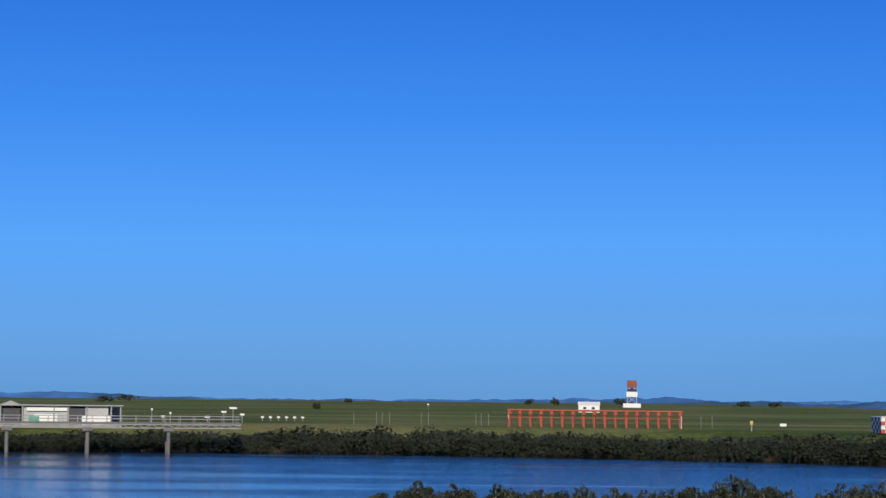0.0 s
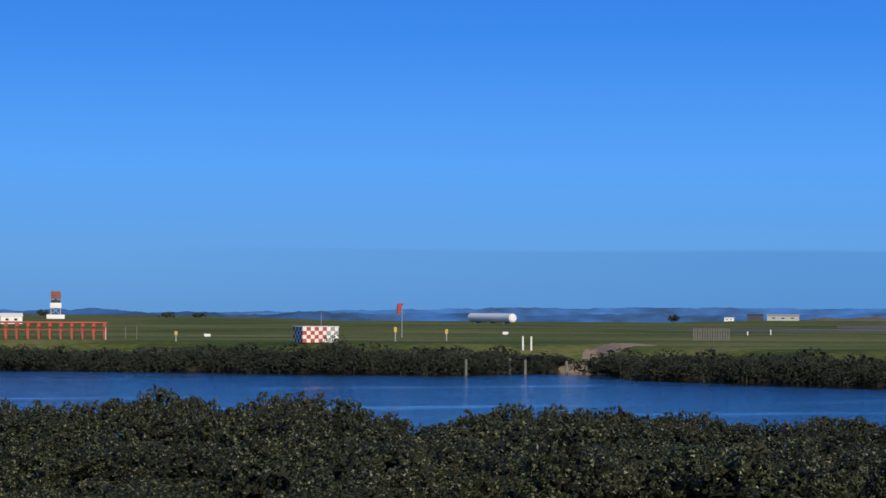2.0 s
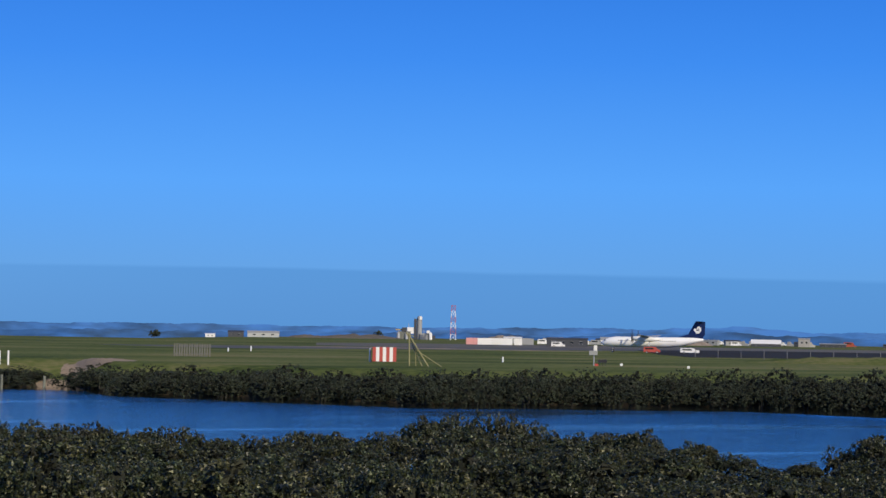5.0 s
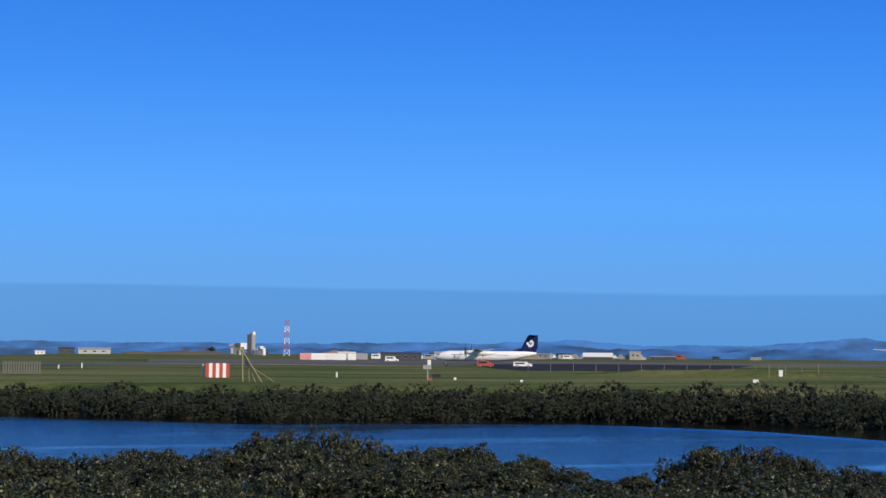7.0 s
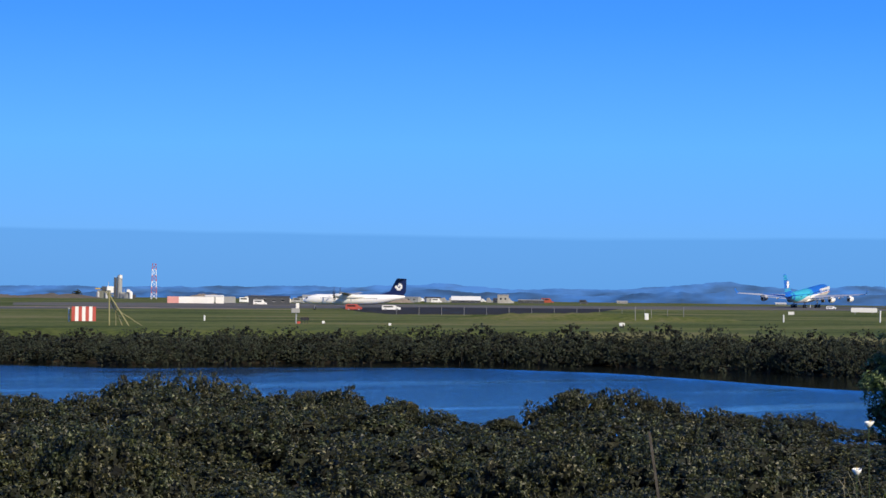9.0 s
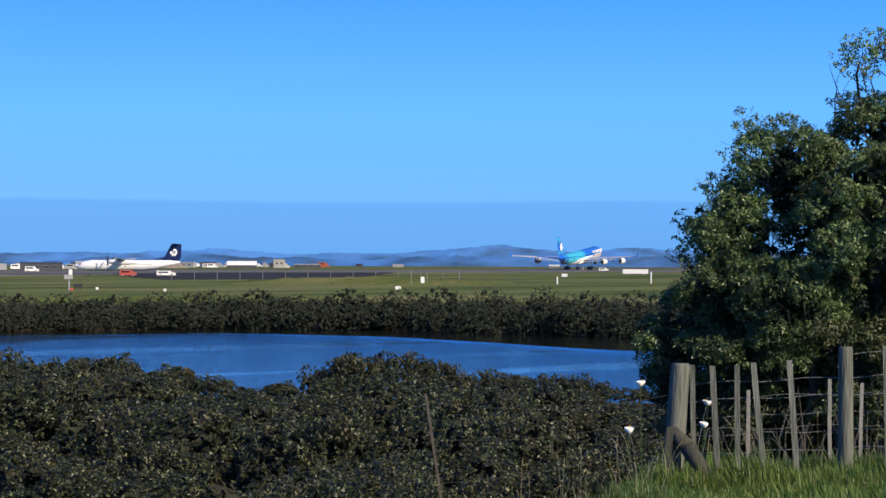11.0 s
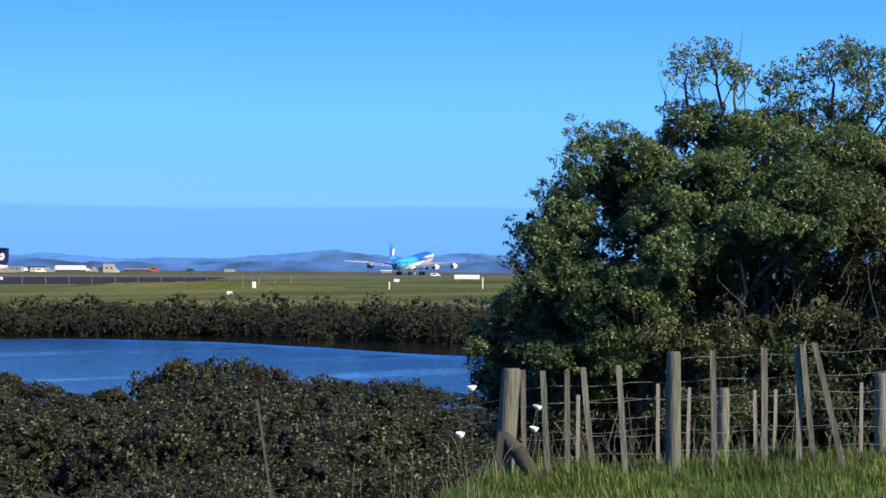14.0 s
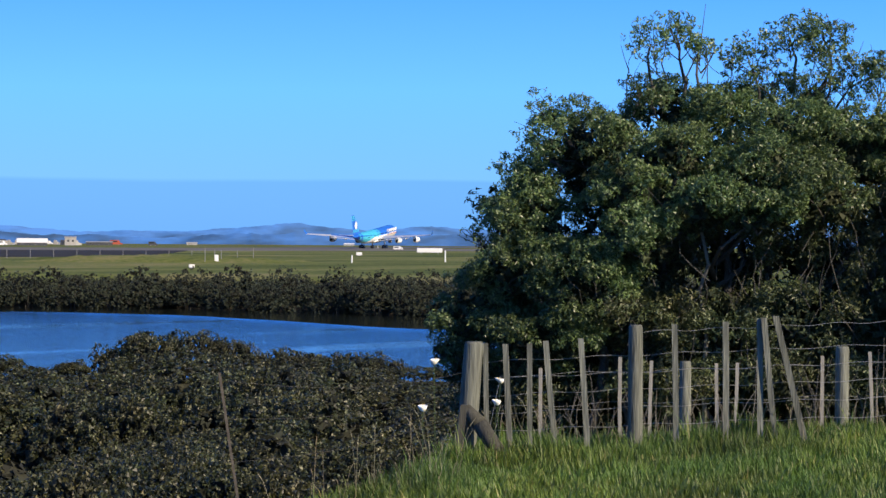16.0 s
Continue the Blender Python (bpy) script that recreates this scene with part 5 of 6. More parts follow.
# ---------------------------------------------------------------- airfield furniture
def simple(name, bearing, dist, label, category, pieces, turn=0.0, group="", z=None):
    """A thing of named pieces: (part name, material, function that fills a bmesh, label)."""
    root = thing(name, stand(bearing, dist, turn, z), label, category, group)
    for piece in pieces:
        bm = bmesh.new()
        piece[2](bm)
        part(piece[0], bm, piece[1], root, piece[3] if len(piece) > 3 else "")
    return root


def antenna_array():
    root = thing("antenna_array", stand(4.2, 319, -5), "long bright orange landing antenna array on legs", "antenna")
    for i in range(17):
        x = -13.02 + i * 1.6275
        bm = bmesh.new()
        box(bm, (x, 0, 1.22), (0.30 if i % 2 else 0.18, 0.2, 2.65), 0.02)
        tube(bm, (x, 1.6, -0.1), (x + 0.35, 0.1, 2.3), 0.07, 0.07, 6)
        tube(bm, (x, -1.0, -0.1), (x - 0.3, -0.1, 1.9), 0.06, 0.06, 6)
        box(bm, (x, -0.15, 2.15), (0.5, 0.5, 0.55), 0.04)
        part("post", bm, ORANGE, root)
    for z, r in ((2.55, 0.14), (1.4, 0.06)):
        bm = bmesh.new()
        tube(bm, (-13.4, 0, z), (13.4, 0, z), r, r, 8)
        part("beam", bm, ORANGE, root)
    for x in (-13.2, 13.2):
        bm = bmesh.new()
        tube(bm, (x, -0.3, -0.1), (x, -0.3, 2.4), 0.05, 0.05, 6)
        part("end_post", bm, WHITE, root)


antenna_array()


def radar_tower():
    root = thing("radar_tower", stand(5.22, 825), "white and orange radar tower with a broad antenna", "tower")
    bm = bmesh.new()
    box(bm, (0, 0, 0.8), (7.0, 4.0, 1.7), 0.1)
    part("base_hut", bm, WHITE, root)
    for x in (-1.9, 1.9):
        for y in (-1.5, 1.5):
            bm = bmesh.new()
            tube(bm, (x, y, 1.6), (x * 0.8, y * 0.8, 7.2), 0.22, 0.22, 6)
            part("leg", bm, PALE_STEEL, root)
    bm = bmesh.new()
    tube(bm, (-1.9, -1.5, 1.7), (1.6, -1.3, 4.4), 0.12, 0.12, 6)
    tube(bm, (1.9, -1.5, 1.7), (-1.6, -1.3, 4.4), 0.12, 0.12, 6)
    part("brace", bm, PALE_STEEL, root)
    bm = bmesh.new()
    box(bm, (0, 0, 5.2), (4.4, 3.4, 2.0), 0.1)
    part("cabin", bm, WHITE, root)
    bm = bmesh.new()
    box(bm, (0, 0, 6.8), (3.6, 3.0, 1.0), 0.1)
    tube(bm, (0, 0, 7.2), (0, 0, 8.0), 0.5, 0.4, 8)
    part("turntable", bm, DARK_STEEL, root)
    bm = bmesh.new()
    rings = []
    for k in range(5):
        z = 7.7 + 0.75 * k
        rings.append([(x * (1 - 0.04 * abs(k - 2)), -0.5 + 0.12 * x * x + o, z) for x, o in ((-2.0, 0), (0, 0), (2.0, 0), (2.0, 0.2), (0, 0.25), (-2.0, 0.2))])
    loft(bm, rings)
    part("antenna", bm, shader("dull_red_mesh", (0.24, 0.085, 0.06), 0.8, vary=0.3, scale=1.5), root, "broad dull red curved antenna")


radar_tower()


def hut(name, bearing, dist, w, d, h, wall, roof, label, turn=0.0, gable=0.8, windows=2, group=""):
    root = thing(name, stand(bearing, dist, turn), label, "building", group)
    bm = bmesh.new()
    box(bm, (0, 0, h / 2 - 0.1), (w, d, h + 0.2), 0.02)
    part("wall", bm, wall, root)
    bm = bmesh.new()
    e = 0.15
    loft(bm, [[(x, -d / 2 - e, h), (x, 0, h + gable), (x, d / 2 + e, h), (x, d / 2 + e, h - 0.12), (x, -d / 2 - e, h - 0.12)] for x in (-w / 2 - e, w / 2 + e)])
    part("roof", bm, roof, root)
    for i in range(windows):
        x = -w / 2 + w * (i + 0.75) / (windows + 0.5)
        bm = bmesh.new()
        box(bm, (x, -d / 2 - 0.02, h * 0.55), (w / windows * 0.28, 0.08, h * 0.24), 0.01)
        ob = part("window", bm, GLASS, root)
        bm = bmesh.new()
        box(bm, (x, -d / 2 - 0.01, h * 0.55 - h * 0.14), (w / windows * 0.32, 0.12, 0.06))
        box(bm, (x, -d / 2 - 0.01, h * 0.55 + h * 0.14), (w / windows * 0.32, 0.12, 0.06))
        part("frame", bm, PALE_STEEL, ob)
    return root


hut("hut", 4.05, 586, 5.9, 4.0, 2.2, WHITE, WHITE, "small white gabled equipment hut on the grass", windows=2)
hut("building", 38.81, 999, 14, 8, 1.5, DARK_WALL, WHITE, "long low dark building under a broad white roof", windows=4, gable=1.9)
hut("building", 39.83, 1040, 5.6, 6, 4.0, CONCRETE, CONCRETE, "square grey concrete block building", windows=2, gable=0.3)
hut("building", 40.6, 1050, 13, 6, 1.7, DARK_WALL, GREY_WALL, "low dark shed behind the runway", windows=3, gable=0.3)
hut("hangar", 33.4, 740, 14.5, 9, 2.9, DARK_WALL, DARK_WALL, "low dark flat-roofed hangar beside the apron", windows=4, gable=0.35)
hut("building", 34.6, 905, 9, 6, 2.3, WHITE, GREY_WALL, "small white building beyond the apron", windows=3, gable=1.1)
hut("building", 25.05, 1060, 16, 7, 2.3, PALE_CLAD, GREY_WALL, "low pale shed on the far grass", windows=3, gable=0.9)
hut("shed", 24.30, 1065, 8, 6, 2.6, DARK_WALL, DARK_WALL, "low dark shed on the far grass", windows=2, gable=0.7)
hut("shed", 23.6, 1075, 5, 4, 1.6, WHITE, WHITE, "small white shed on the far grass", windows=2, gable=0.4)
hut("building", 43.1, 1180, 6, 5, 1.1, CONCRETE, GREY_WALL, "low pale building far across the airfield", windows=3, gable=0.5)
hut("building", 47.4, 1200, 6, 6, 1.0, GREY_WALL, WHITE, "low pale building far across the airfield", windows=3, gable=0.5)


def checkered_hut():
    root = thing("checkered_hut", stand(12.28, 302, 22), "red and white checkered equipment hut on the grass", "building")
    w, d, h = 5.6, 3.6, 2.25
    bm = bmesh.new()
    box(bm, (0, 0, h / 2), (w - 0.06, d - 0.06, h), 0.02)
    part("wall", bm, WHITE, root)
    n = 9
    for i in range(n):
        for k in range(4):
            if (i + k) % 2 == 0:
                bm = bmesh.new()
                box(bm, (-w / 2 + (i + 0.5) * w / n, -d / 2, (k + 0.5) * h / 4), (w / n, 0.07, h / 4 * 0.98))
                part("panel", bm, RED if i < 6 else GREY_WALL, root)
    for i in range(6):
        for k in range(4):
            if (i + k) % 2 == 0:
                bm = bmesh.new()
                box(bm, (-w / 2, -d / 2 + (i + 0.5) * d / 6, (k + 0.5) * h / 4), (0.07, d / 6, h / 4 * 0.98))
                part("panel", bm, DARK_WALL, root)
    bm = bmesh.new()
    box(bm, (0, 0, h + 0.05), (w + 0.1, d + 0.1, 0.1), 0.02)
    part("roof", bm, WHITE, root)
    bm = bmesh.new()
    tube(bm, (1.0, 0.5, h), (1.0, 0.5, h + 2.4), 0.03, 0.02, 6)
    part("aerial", bm, PALE_STEEL, root)


checkered_hut()


def windsock():
    root = thing("windsock", stand(14.64, 359), "limp red windsock on a slim pale mast", "windsock")
    bm = bmesh.new()
    tube(bm, (0, 0, -0.1), (0, 0, 5.9), 0.07, 0.05, 8)
    part("mast", bm, PALE_STEEL, root)
    bm = bmesh.new()
    loft(bm, [[(dx + r * math.cos(a), r * 0.8 * math.sin(a), z) for a in [2 * math.pi * i / 10 for i in range(10)]]
              for z, r, dx in ((5.85, 0.5, -0.25), (5.4, 0.46, -0.45), (4.9, 0.4, -0.55), (4.4, 0.34, -0.6), (4.0, 0.26, -0.62))])
    part("sock", bm, RED, root)


windsock()


def storage_tank():
    root = thing("storage_tank", stand(17.15, 715, 0), "long white cylindrical storage tank lying on saddles", "tank")
    a = Vector((-7.6, 13.0, 1.95))
    b = Vector((6.6, -13.0, 1.95))
    bm = bmesh.new()
    tube(bm, a, b, 1.5, 1.5, 28)
    tank = part("shell", bm, shader("tank_paint", (0.74, 0.75, 0.76), 0.4, vary=0.08), root)
    bm = bmesh.new()
    way = (b - a).normalized()
    tube(bm, b, b + way * 0.35, 1.47, 1.05, 28)
    part("end_cap", bm, WHITE, root, "bright white domed end")
    for k in (0.15, 0.5, 0.85):
        p = a.lerp(b, k)
        bm = bmesh.new()
        box(bm, (p.x, p.y, 0.35), (0.6, 2.4, 0.95), 0.03, -61)
        part("saddle", bm, CONCRETE, root)


storage_tank()


OLD_STEEL = shader("dull_grey_steel", (0.24, 0.24, 0.23), 0.7, 0.1, vary=0.2)


def marker(bearing, dist, h, paint, label, name="marker_post", r=0.09, cap=True, group="marker posts", shaft=None):
    root = thing(name, stand(bearing, dist), label, "post", group)
    bm = bmesh.new()
    tube(bm, (0, 0, -0.1), (0, 0, h * (0.62 if cap else 1.0)), r, r, 8)
    part("shaft", bm, shaft or (WHITE if not cap else PALE_STEEL), root)
    if cap:
        bm = bmesh.new()
        box(bm, (0, 0, h * 0.8), (r * 5, r * 3, h * 0.4), 0.03)
        part("head", bm, paint, root)


for b, d, h in ((8.46, 306, 1.5), (14.46, 315, 2.2), (15.87, 324, 1.8)):
    marker(b, d, h, YELLOW, "orange-yellow marker box on a pale post")
for b, d, h in ((17.97, 300, 2.0), (18.20, 300, 2.0), (24.1, 422, 0.8), (24.72, 435, 1.1), (31.64, 341, 0.9), (47.48, 408, 1.5), (50.05, 429, 2.4), (48.19, 959, 1.6)):
    marker(b, d, h, WHITE, "slim white marker post in the grass", cap=False, r=0.14, group="white posts")
for b, d, h, w in ((9.31, 352, 0.45, 1.1), (17.49, 405, 0.5, 1.1), (34.89, 324, 0.35, 0.42), (36.72, 310, 0.35, 0.42), (47.68, 570, 0.8, 1.6), (43.1, 330, 0.5, 0.9)):
    simple("taxiway_sign", b, d, "small white sign board low in the grass", "sign",
           [("board", WHITE, lambda bm, h=h, w=w: box(bm, (0, 0, h * 0.65), (w, 0.2, h), 0.03)),
            ("foot", PALE_STEEL, lambda bm, h=h, w=w: box(bm, (0, 0, 0.05), (w * 0.6, 0.12, 0.3)))], group="sign boards")
simple("sign_board", 49.62, 640, "long blank white board on short legs", "sign",
       [("board", WHITE, lambda bm: box(bm, (0, 0, 1.15), (7.8, 0.25, 1.35), 0.04)),
        ("leg", PALE_STEEL, lambda bm: box(bm, (-2.6, 0, 0.2), (0.2, 0.2, 0.9))),
        ("leg", PALE_STEEL, lambda bm: box(bm, (2.6, 0, 0.2), (0.2, 0.2, 0.9)))])


OLD_BOARD = shader("old_grey_boards", (0.12, 0.12, 0.11), 0.9, vary=0.3)
WET_CONCRETE = shader("stained_concrete", (0.15, 0.15, 0.145), 0.85, vary=0.35, scale=0.6, fine=8)


def grey_screen():
    root = thing("slatted_screen", stand(23.12, 345, 6), "weathered grey slatted screen on the grass", "screen")
    for i in range(15):
        bm = bmesh.new()
        box(bm, (-2.9 + i * 0.415, 0.1 * (i % 2), 1.05), (0.26, 0.05, 2.1), 0.01)
        part("slat", bm, OLD_BOARD, root)
    for z in (0.5, 1.7):
        bm = bmesh.new()
        box(bm, (0, 0.2, z), (6.1, 0.1, 0.14), 0.01)
        part("rail", bm, OLD_BOARD, root)


grey_screen()


def striped_panel():
    root = thing("striped_panel", stand(28.38, 320), "red and white vertically striped hut", "panel")
    for i in range(7):
        bm = bmesh.new()
        box(bm, (-1.55 + i * 0.52, 0, 1.2), (0.515, 1.8 + 0.02 * (i % 2), 2.2), 0.015)
        part("stripe_board", bm, RED if i % 2 == 0 else WHITE, root)
    bm = bmesh.new()
    tube(bm, (-2.2, 0, -0.1), (-2.2, 0, 2.1), 0.12, 0.12, 8)
    part("post", bm, WHITE, root)


striped_panel()


def a_frame():
    root = thing("mast_frame", stand(29.15, 290), "yellow weathered mast with slanted stay poles", "mast")
    legs = (((-0.4, 0, -0.1), (-0.5, 0, 4.6), 0.14), ((-0.5, 0, 4.3), (2.3, -0.8, -0.1), 0.13), ((-0.9, 0, 4.7), (1.4, 0.5, -0.1), 0.12), ((0.6, 0.2, 2.2), (4.2, -0.8, -0.1), 0.07),
            ((0.5, 0, -0.1), (0.4, 0, 3.2), 0.07), ((-1.0, 0, 4.55), (0.2, 0, 4.1), 0.07))
    for p, q, r in legs:
        bm = bmesh.new()
        tube(bm, p, q, r * 0.7, r * 0.7, 8)
        part("pole", bm, OCHRE, root)
    for k in range(7):
        f = 0.15 + 0.11 * k
        p = Vector((-0.5, 0, 4.3)).lerp(Vector((2.3, -0.8, -0.1)), f)
        q = Vector((-0.9, 0, 4.7)).lerp(Vector((1.4, 0.5, -0.1)), f)
        bm = bmesh.new()
        tube(bm, p, q, 0.045, 0.045, 5)
        part("rung", bm, OCHRE, root)


a_frame()


def signal_mast():
    root = thing("signal_mast", stand(34.15, 321), "grey instrument mast with a white hood and dark lamps", "mast")
    for name, mat, c, s in (("mast", PALE_STEEL, (-0.05, 0, 1.2), (0.18, 0.18, 2.6)), ("cabinet", GREY_WALL, (-0.15, 0, 2.0), (1.3, 0.8, 0.7)), ("hood", WHITE, (0.15, 0, 2.75), (0.55, 0.5, 0.8)),
                            ("foot", RED, (0.35, 0, 0.15), (0.5, 0.4, 0.4))):
        bm = bmesh.new()
        box(bm, c, s, 0.04)
        part(name, bm, mat, root)
    for x in (0.85, 1.3, 1.7):
        bm = bmesh.new()
        tube(bm, (x, -0.2, 0.75), (x, 0.2, 0.75), 0.28, 0.28, 12)
        tube(bm, (x, 0, -0.1), (x, 0, 0.6), 0.05, 0.05, 6)
        part("lamp", bm, DARK_STEEL, root)


signal_mast()


def lattice_tower():
    root = thing("lattice_tower", stand(30.26, 1073), "red and white steel lattice mast", "tower")
    h, n = 18.0, 6
    for i in range(n):
        z0, z1 = h * i / n - (0.1 if i == 0 else 0), h * (i + 1) / n
        w0, w1 = 1.45 - 0.5 * i / n, 1.45 - 0.5 * (i + 1) / n
        cs = ((-1, -1), (1, -1), (1, 1), (-1, 1))
        paint = RED if i % 2 == 1 else WHITE
        for j, (x, y) in enumerate(cs):
            x2, y2 = cs[(j + 1) % 4]
            for name, p, q, t in (("leg", (x * w0, y * w0, z0), (x * w1, y * w1, z1), 0.15), ("brace", (x * w0, y * w0, z0), (x2 * w1, y2 * w1, z1), 0.09),
                                  ("brace", (x2 * w0, y2 * w0, z0), (x * w1, y * w1, z1), 0.09), ("ring_bar", (x * w1, y * w1, z1), (x2 * w1, y2 * w1, z1), 0.09)):
                bm = bmesh.new()
                tube(bm, p, q, t, t, 5)
                part(name, bm, paint, root)


lattice_tower()


WORKS_GREY = shader("stained_concrete", (0.15, 0.16, 0.14), 0.9, vary=0.45, scale=0.7, fine=4)


def plant():
    root = thing("concrete_plant", stand(29.25, 1100), "grey concrete works with a tall silo and hoppers", "building")
    for name, mat, c, s in (("wall", WORKS_GREY, (-6.5, 0, 2.0), (7, 5, 4.4)), ("hopper", DARK_WALL, (-6.4, -0.5, 4.9), (2.6, 4, 2.6)), ("loading_house", WHITE, (-3.2, -0.4, 4.6), (3.4, 4, 3.4)),
                            ("conveyor", YELLOW, (-8.5, -1, 5.0), (5, 0.8, 0.6)), ("cabin", WHITE, (6.2, -2.8, 4.0), (1.8, 1.6, 1.6)),
                            ("shed", GREY_WALL, (5.0, 0, 1.6), (6, 5, 3.4)), ("tank", DARK_WALL, (8.5, 0, 1.0), (3, 3, 2.2)), ("tower", DARK_WALL, (-0.6, 0, 5.4), (1.5, 2.5, 11.0))):
        bm = bmesh.new()
        box(bm, c, s, 0.12)
        part(name, bm, mat, root)
    bm = bmesh.new()
    tube(bm, (1.6, 0, -0.1), (1.6, 0, 11.5), 1.35, 1.35, 16)
    tube(bm, (1.6, 0, 11.5), (1.6, 0, 12.4), 1.35, 0.6, 16)
    part("silo", bm, GREY_WALL, root, "tall pale steel silo")
    bm = bmesh.new()
    box(bm, (2.2, -0.9, 11.3), (1.4, 1.2, 1.8), 0.1)
    part("silo_head", bm, WHITE, root, "white box at the silo's head")
    for x in (-9.5, -5.2, 7.4):
        bm = bmesh.new()
        tube(bm, (x, -3, 0.0), (x, -3, 3.2), 0.9, 0.9, 12)
        tube(bm, (x, -3, 3.2), (x, -3, 3.8), 0.9, 0.3, 12)
        part("cement_tank", bm, PALE_STEEL if x < 0 else WHITE, root)
    for x, z in ((-6, 6.5), (-4.2, 8.4), (-0.9, 11.5), (4.0, 5.2)):
        bm = bmesh.new()
        tube(bm, (x, 0, z - 4.5), (x, 0, z), 0.15, 0.12, 6)
        part("pipe", bm, PALE_STEEL, root)


plant()


def container(bearing, dist, paint, label, w=6.1):
    root = thing("shipping_container", stand(bearing, dist), label, "container", "containers by the apron")
    bm = bmesh.new()
    box(bm, (0, 0, 1.3), (w, 2.4, 2.4), 0.03)
    part("shell", bm, paint, root)
    for k in range(8):
        bm = bmesh.new()
        box(bm, (-w / 2 + (k + 0.5) * w / 8, -1.22, 1.3), (w / 16, 0.06, 2.2))
        part("rib", bm, paint, root)
    for x in (-w / 2 + 0.2, w / 2 - 0.2):
        bm = bmesh.new()
        box(bm, (x, 0, 0.05), (0.3, 2.2, 0.22))
        part("skid", bm, DARK_STEEL, root)


PINK = shader("faded_red_paint", (0.62, 0.30, 0.28), 0.6, vary=0.15)
for b, d, p, w in ((30.78, 760, PINK, 4.2), (31.14, 760, WHITE, 5.6), (31.48, 766, WHITE, 3.4), (31.72, 760, WHITE, 4.6), (32.05, 764, WHITE, 3.0), (32.3, 800, GREY_WALL, 5.0)):
    container(b, d, p, "faded red shipping container" if p is PINK else "white shipping container on the apron", w)


def vehicle(bearing, dist, paint, label, w=4.6, h=1.9, turn=0, group="vehicles"):
    root = thing("van", stand(bearing, dist, turn), label, "vehicle", group)
    bm = bmesh.new()
    loft(bm, [[(-w / 2, y, 0.35), (w / 2, y, 0.35), (w / 2, y, 0.95), (w * 0.36, y, 1.05), (w * 0.22, y, h), (-w / 2 + 0.1, y, h)] for y in (-0.9, 0.9)])
    part("body", bm, paint, root)
    bm = bmesh.new()
    box(bm, (-0.15 * w, -0.91, h * 0.74), (w * 0.5, 0.04, h * 0.24))
    part("window", bm, GLASS, root)
    for x in (-w * 0.3, w * 0.3):
        for y in (-0.8, 0.8):
            bm = bmesh.new()
            tube(bm, (x, y - 0.1, 0.34), (x, y + 0.1, 0.34), 0.34, 0.34, 12)
            tyre = part("wheel", bm, RUBBER, root)
            bm = bmesh.new()
            tube(bm, (x, y - 0.11, 0.34), (x, y + 0.11, 0.34), 0.18, 0.18, 10)
            part("hub", bm, PALE_STEEL, tyre)


vehicle(35.72, 548, RED, "red tug vehicle parked on the apron", 4.4, 1.7)
vehicle(36.75, 552, WHITE, "white van parked on the apron", 5.0, 1.5)
vehicle(33.15, 700, WHITE, "white van parked by the hangar", 4.6, 1.9)
vehicle(41.05, 1090, ORANGE, "orange service truck beyond the runway", 6.5, 2.6)
vehicle(38.0, 980, WHITE, "white van far across the airfield", 5.0, 2.2)
vehicle(42.05, 1010, DARK_WALL, "dark van far across the airfield", 4.6, 2.2)
vehicle(48.75, 820, WHITE, "white van beside the runway", 3.8, 1.5)
vehicle(32.75, 830, WHITE, "white van by the sheds", 4.8, 2.2)
vehicle(34.2, 860, GREY_WALL, "grey van by the sheds", 4.8, 2.2)


# small sheds, cars and stacked goods along the far side
far_rng = random.Random(12)
for i in range(26):
    b = 36.7 + 4.9 * i / 25 + far_rng.uniform(-0.08, 0.08) if i < 18 else 31.9 + 2.9 * (i - 18) / 7 + far_rng.uniform(-0.1, 0.1)
    d = far_rng.uniform(1040, 1130) if i < 18 else far_rng.uniform(880, 960)
    paint = far_rng.choice((WHITE, WHITE, GREY_WALL, CONCRETE, DARK_WALL, GREY_WALL))
    if i % 3 == 0:
        hut("shed", b, d, far_rng.uniform(4, 8), 4, far_rng.uniform(1.6, 2.8), paint, far_rng.choice((GREY_WALL, WHITE, DARK_WALL)), "small low shed far across the airfield",
            turn=far_rng.uniform(-20, 20), gable=far_rng.uniform(0.3, 1.0), windows=2, group="far sheds")
    elif i % 3 == 1:
        vehicle(b, d, paint, "parked vehicle far across the airfield", far_rng.uniform(4, 6), far_rng.uniform(1.7, 2.4), far_rng.uniform(-40, 40), "far vehicles")
    else:
        simple("crate_stack", b, d, "stack of pale crates far across the airfield", "crates",
               [("crate", paint, lambda bm: box(bm, (0, 0, 0.75), (2.2, 1.8, 1.7), 0.04)), ("crate", GREY_WALL, lambda bm: box(bm, (1.9, 0.2, 0.5), (1.5, 1.5, 1.2), 0.04)),
                ("crate", CONCRETE, lambda bm: box(bm, (-0.2, 0, 2.0), (1.4, 1.3, 0.8), 0.04))], far_rng.uniform(-30, 30), "far crates")


# posts along the taxiway's edge
for i in range(13):
    b = 36.9 + i * 0.62
    marker(b, 462 - 0.5 * i, 1.9, WHITE, "thin pale fence post along the taxiway", cap=False, r=0.05, group="taxiway fence posts", shaft=OLD_STEEL)
for b, d, h in ((43.46, 396, 2.7), (44.78, 405, 2.8), (43.9, 402, 2.3)):
    marker(b, d, h, WHITE, "tall thin pale pole in the grass", cap=False, r=0.06, group="pale poles", shaft=OLD_STEEL)
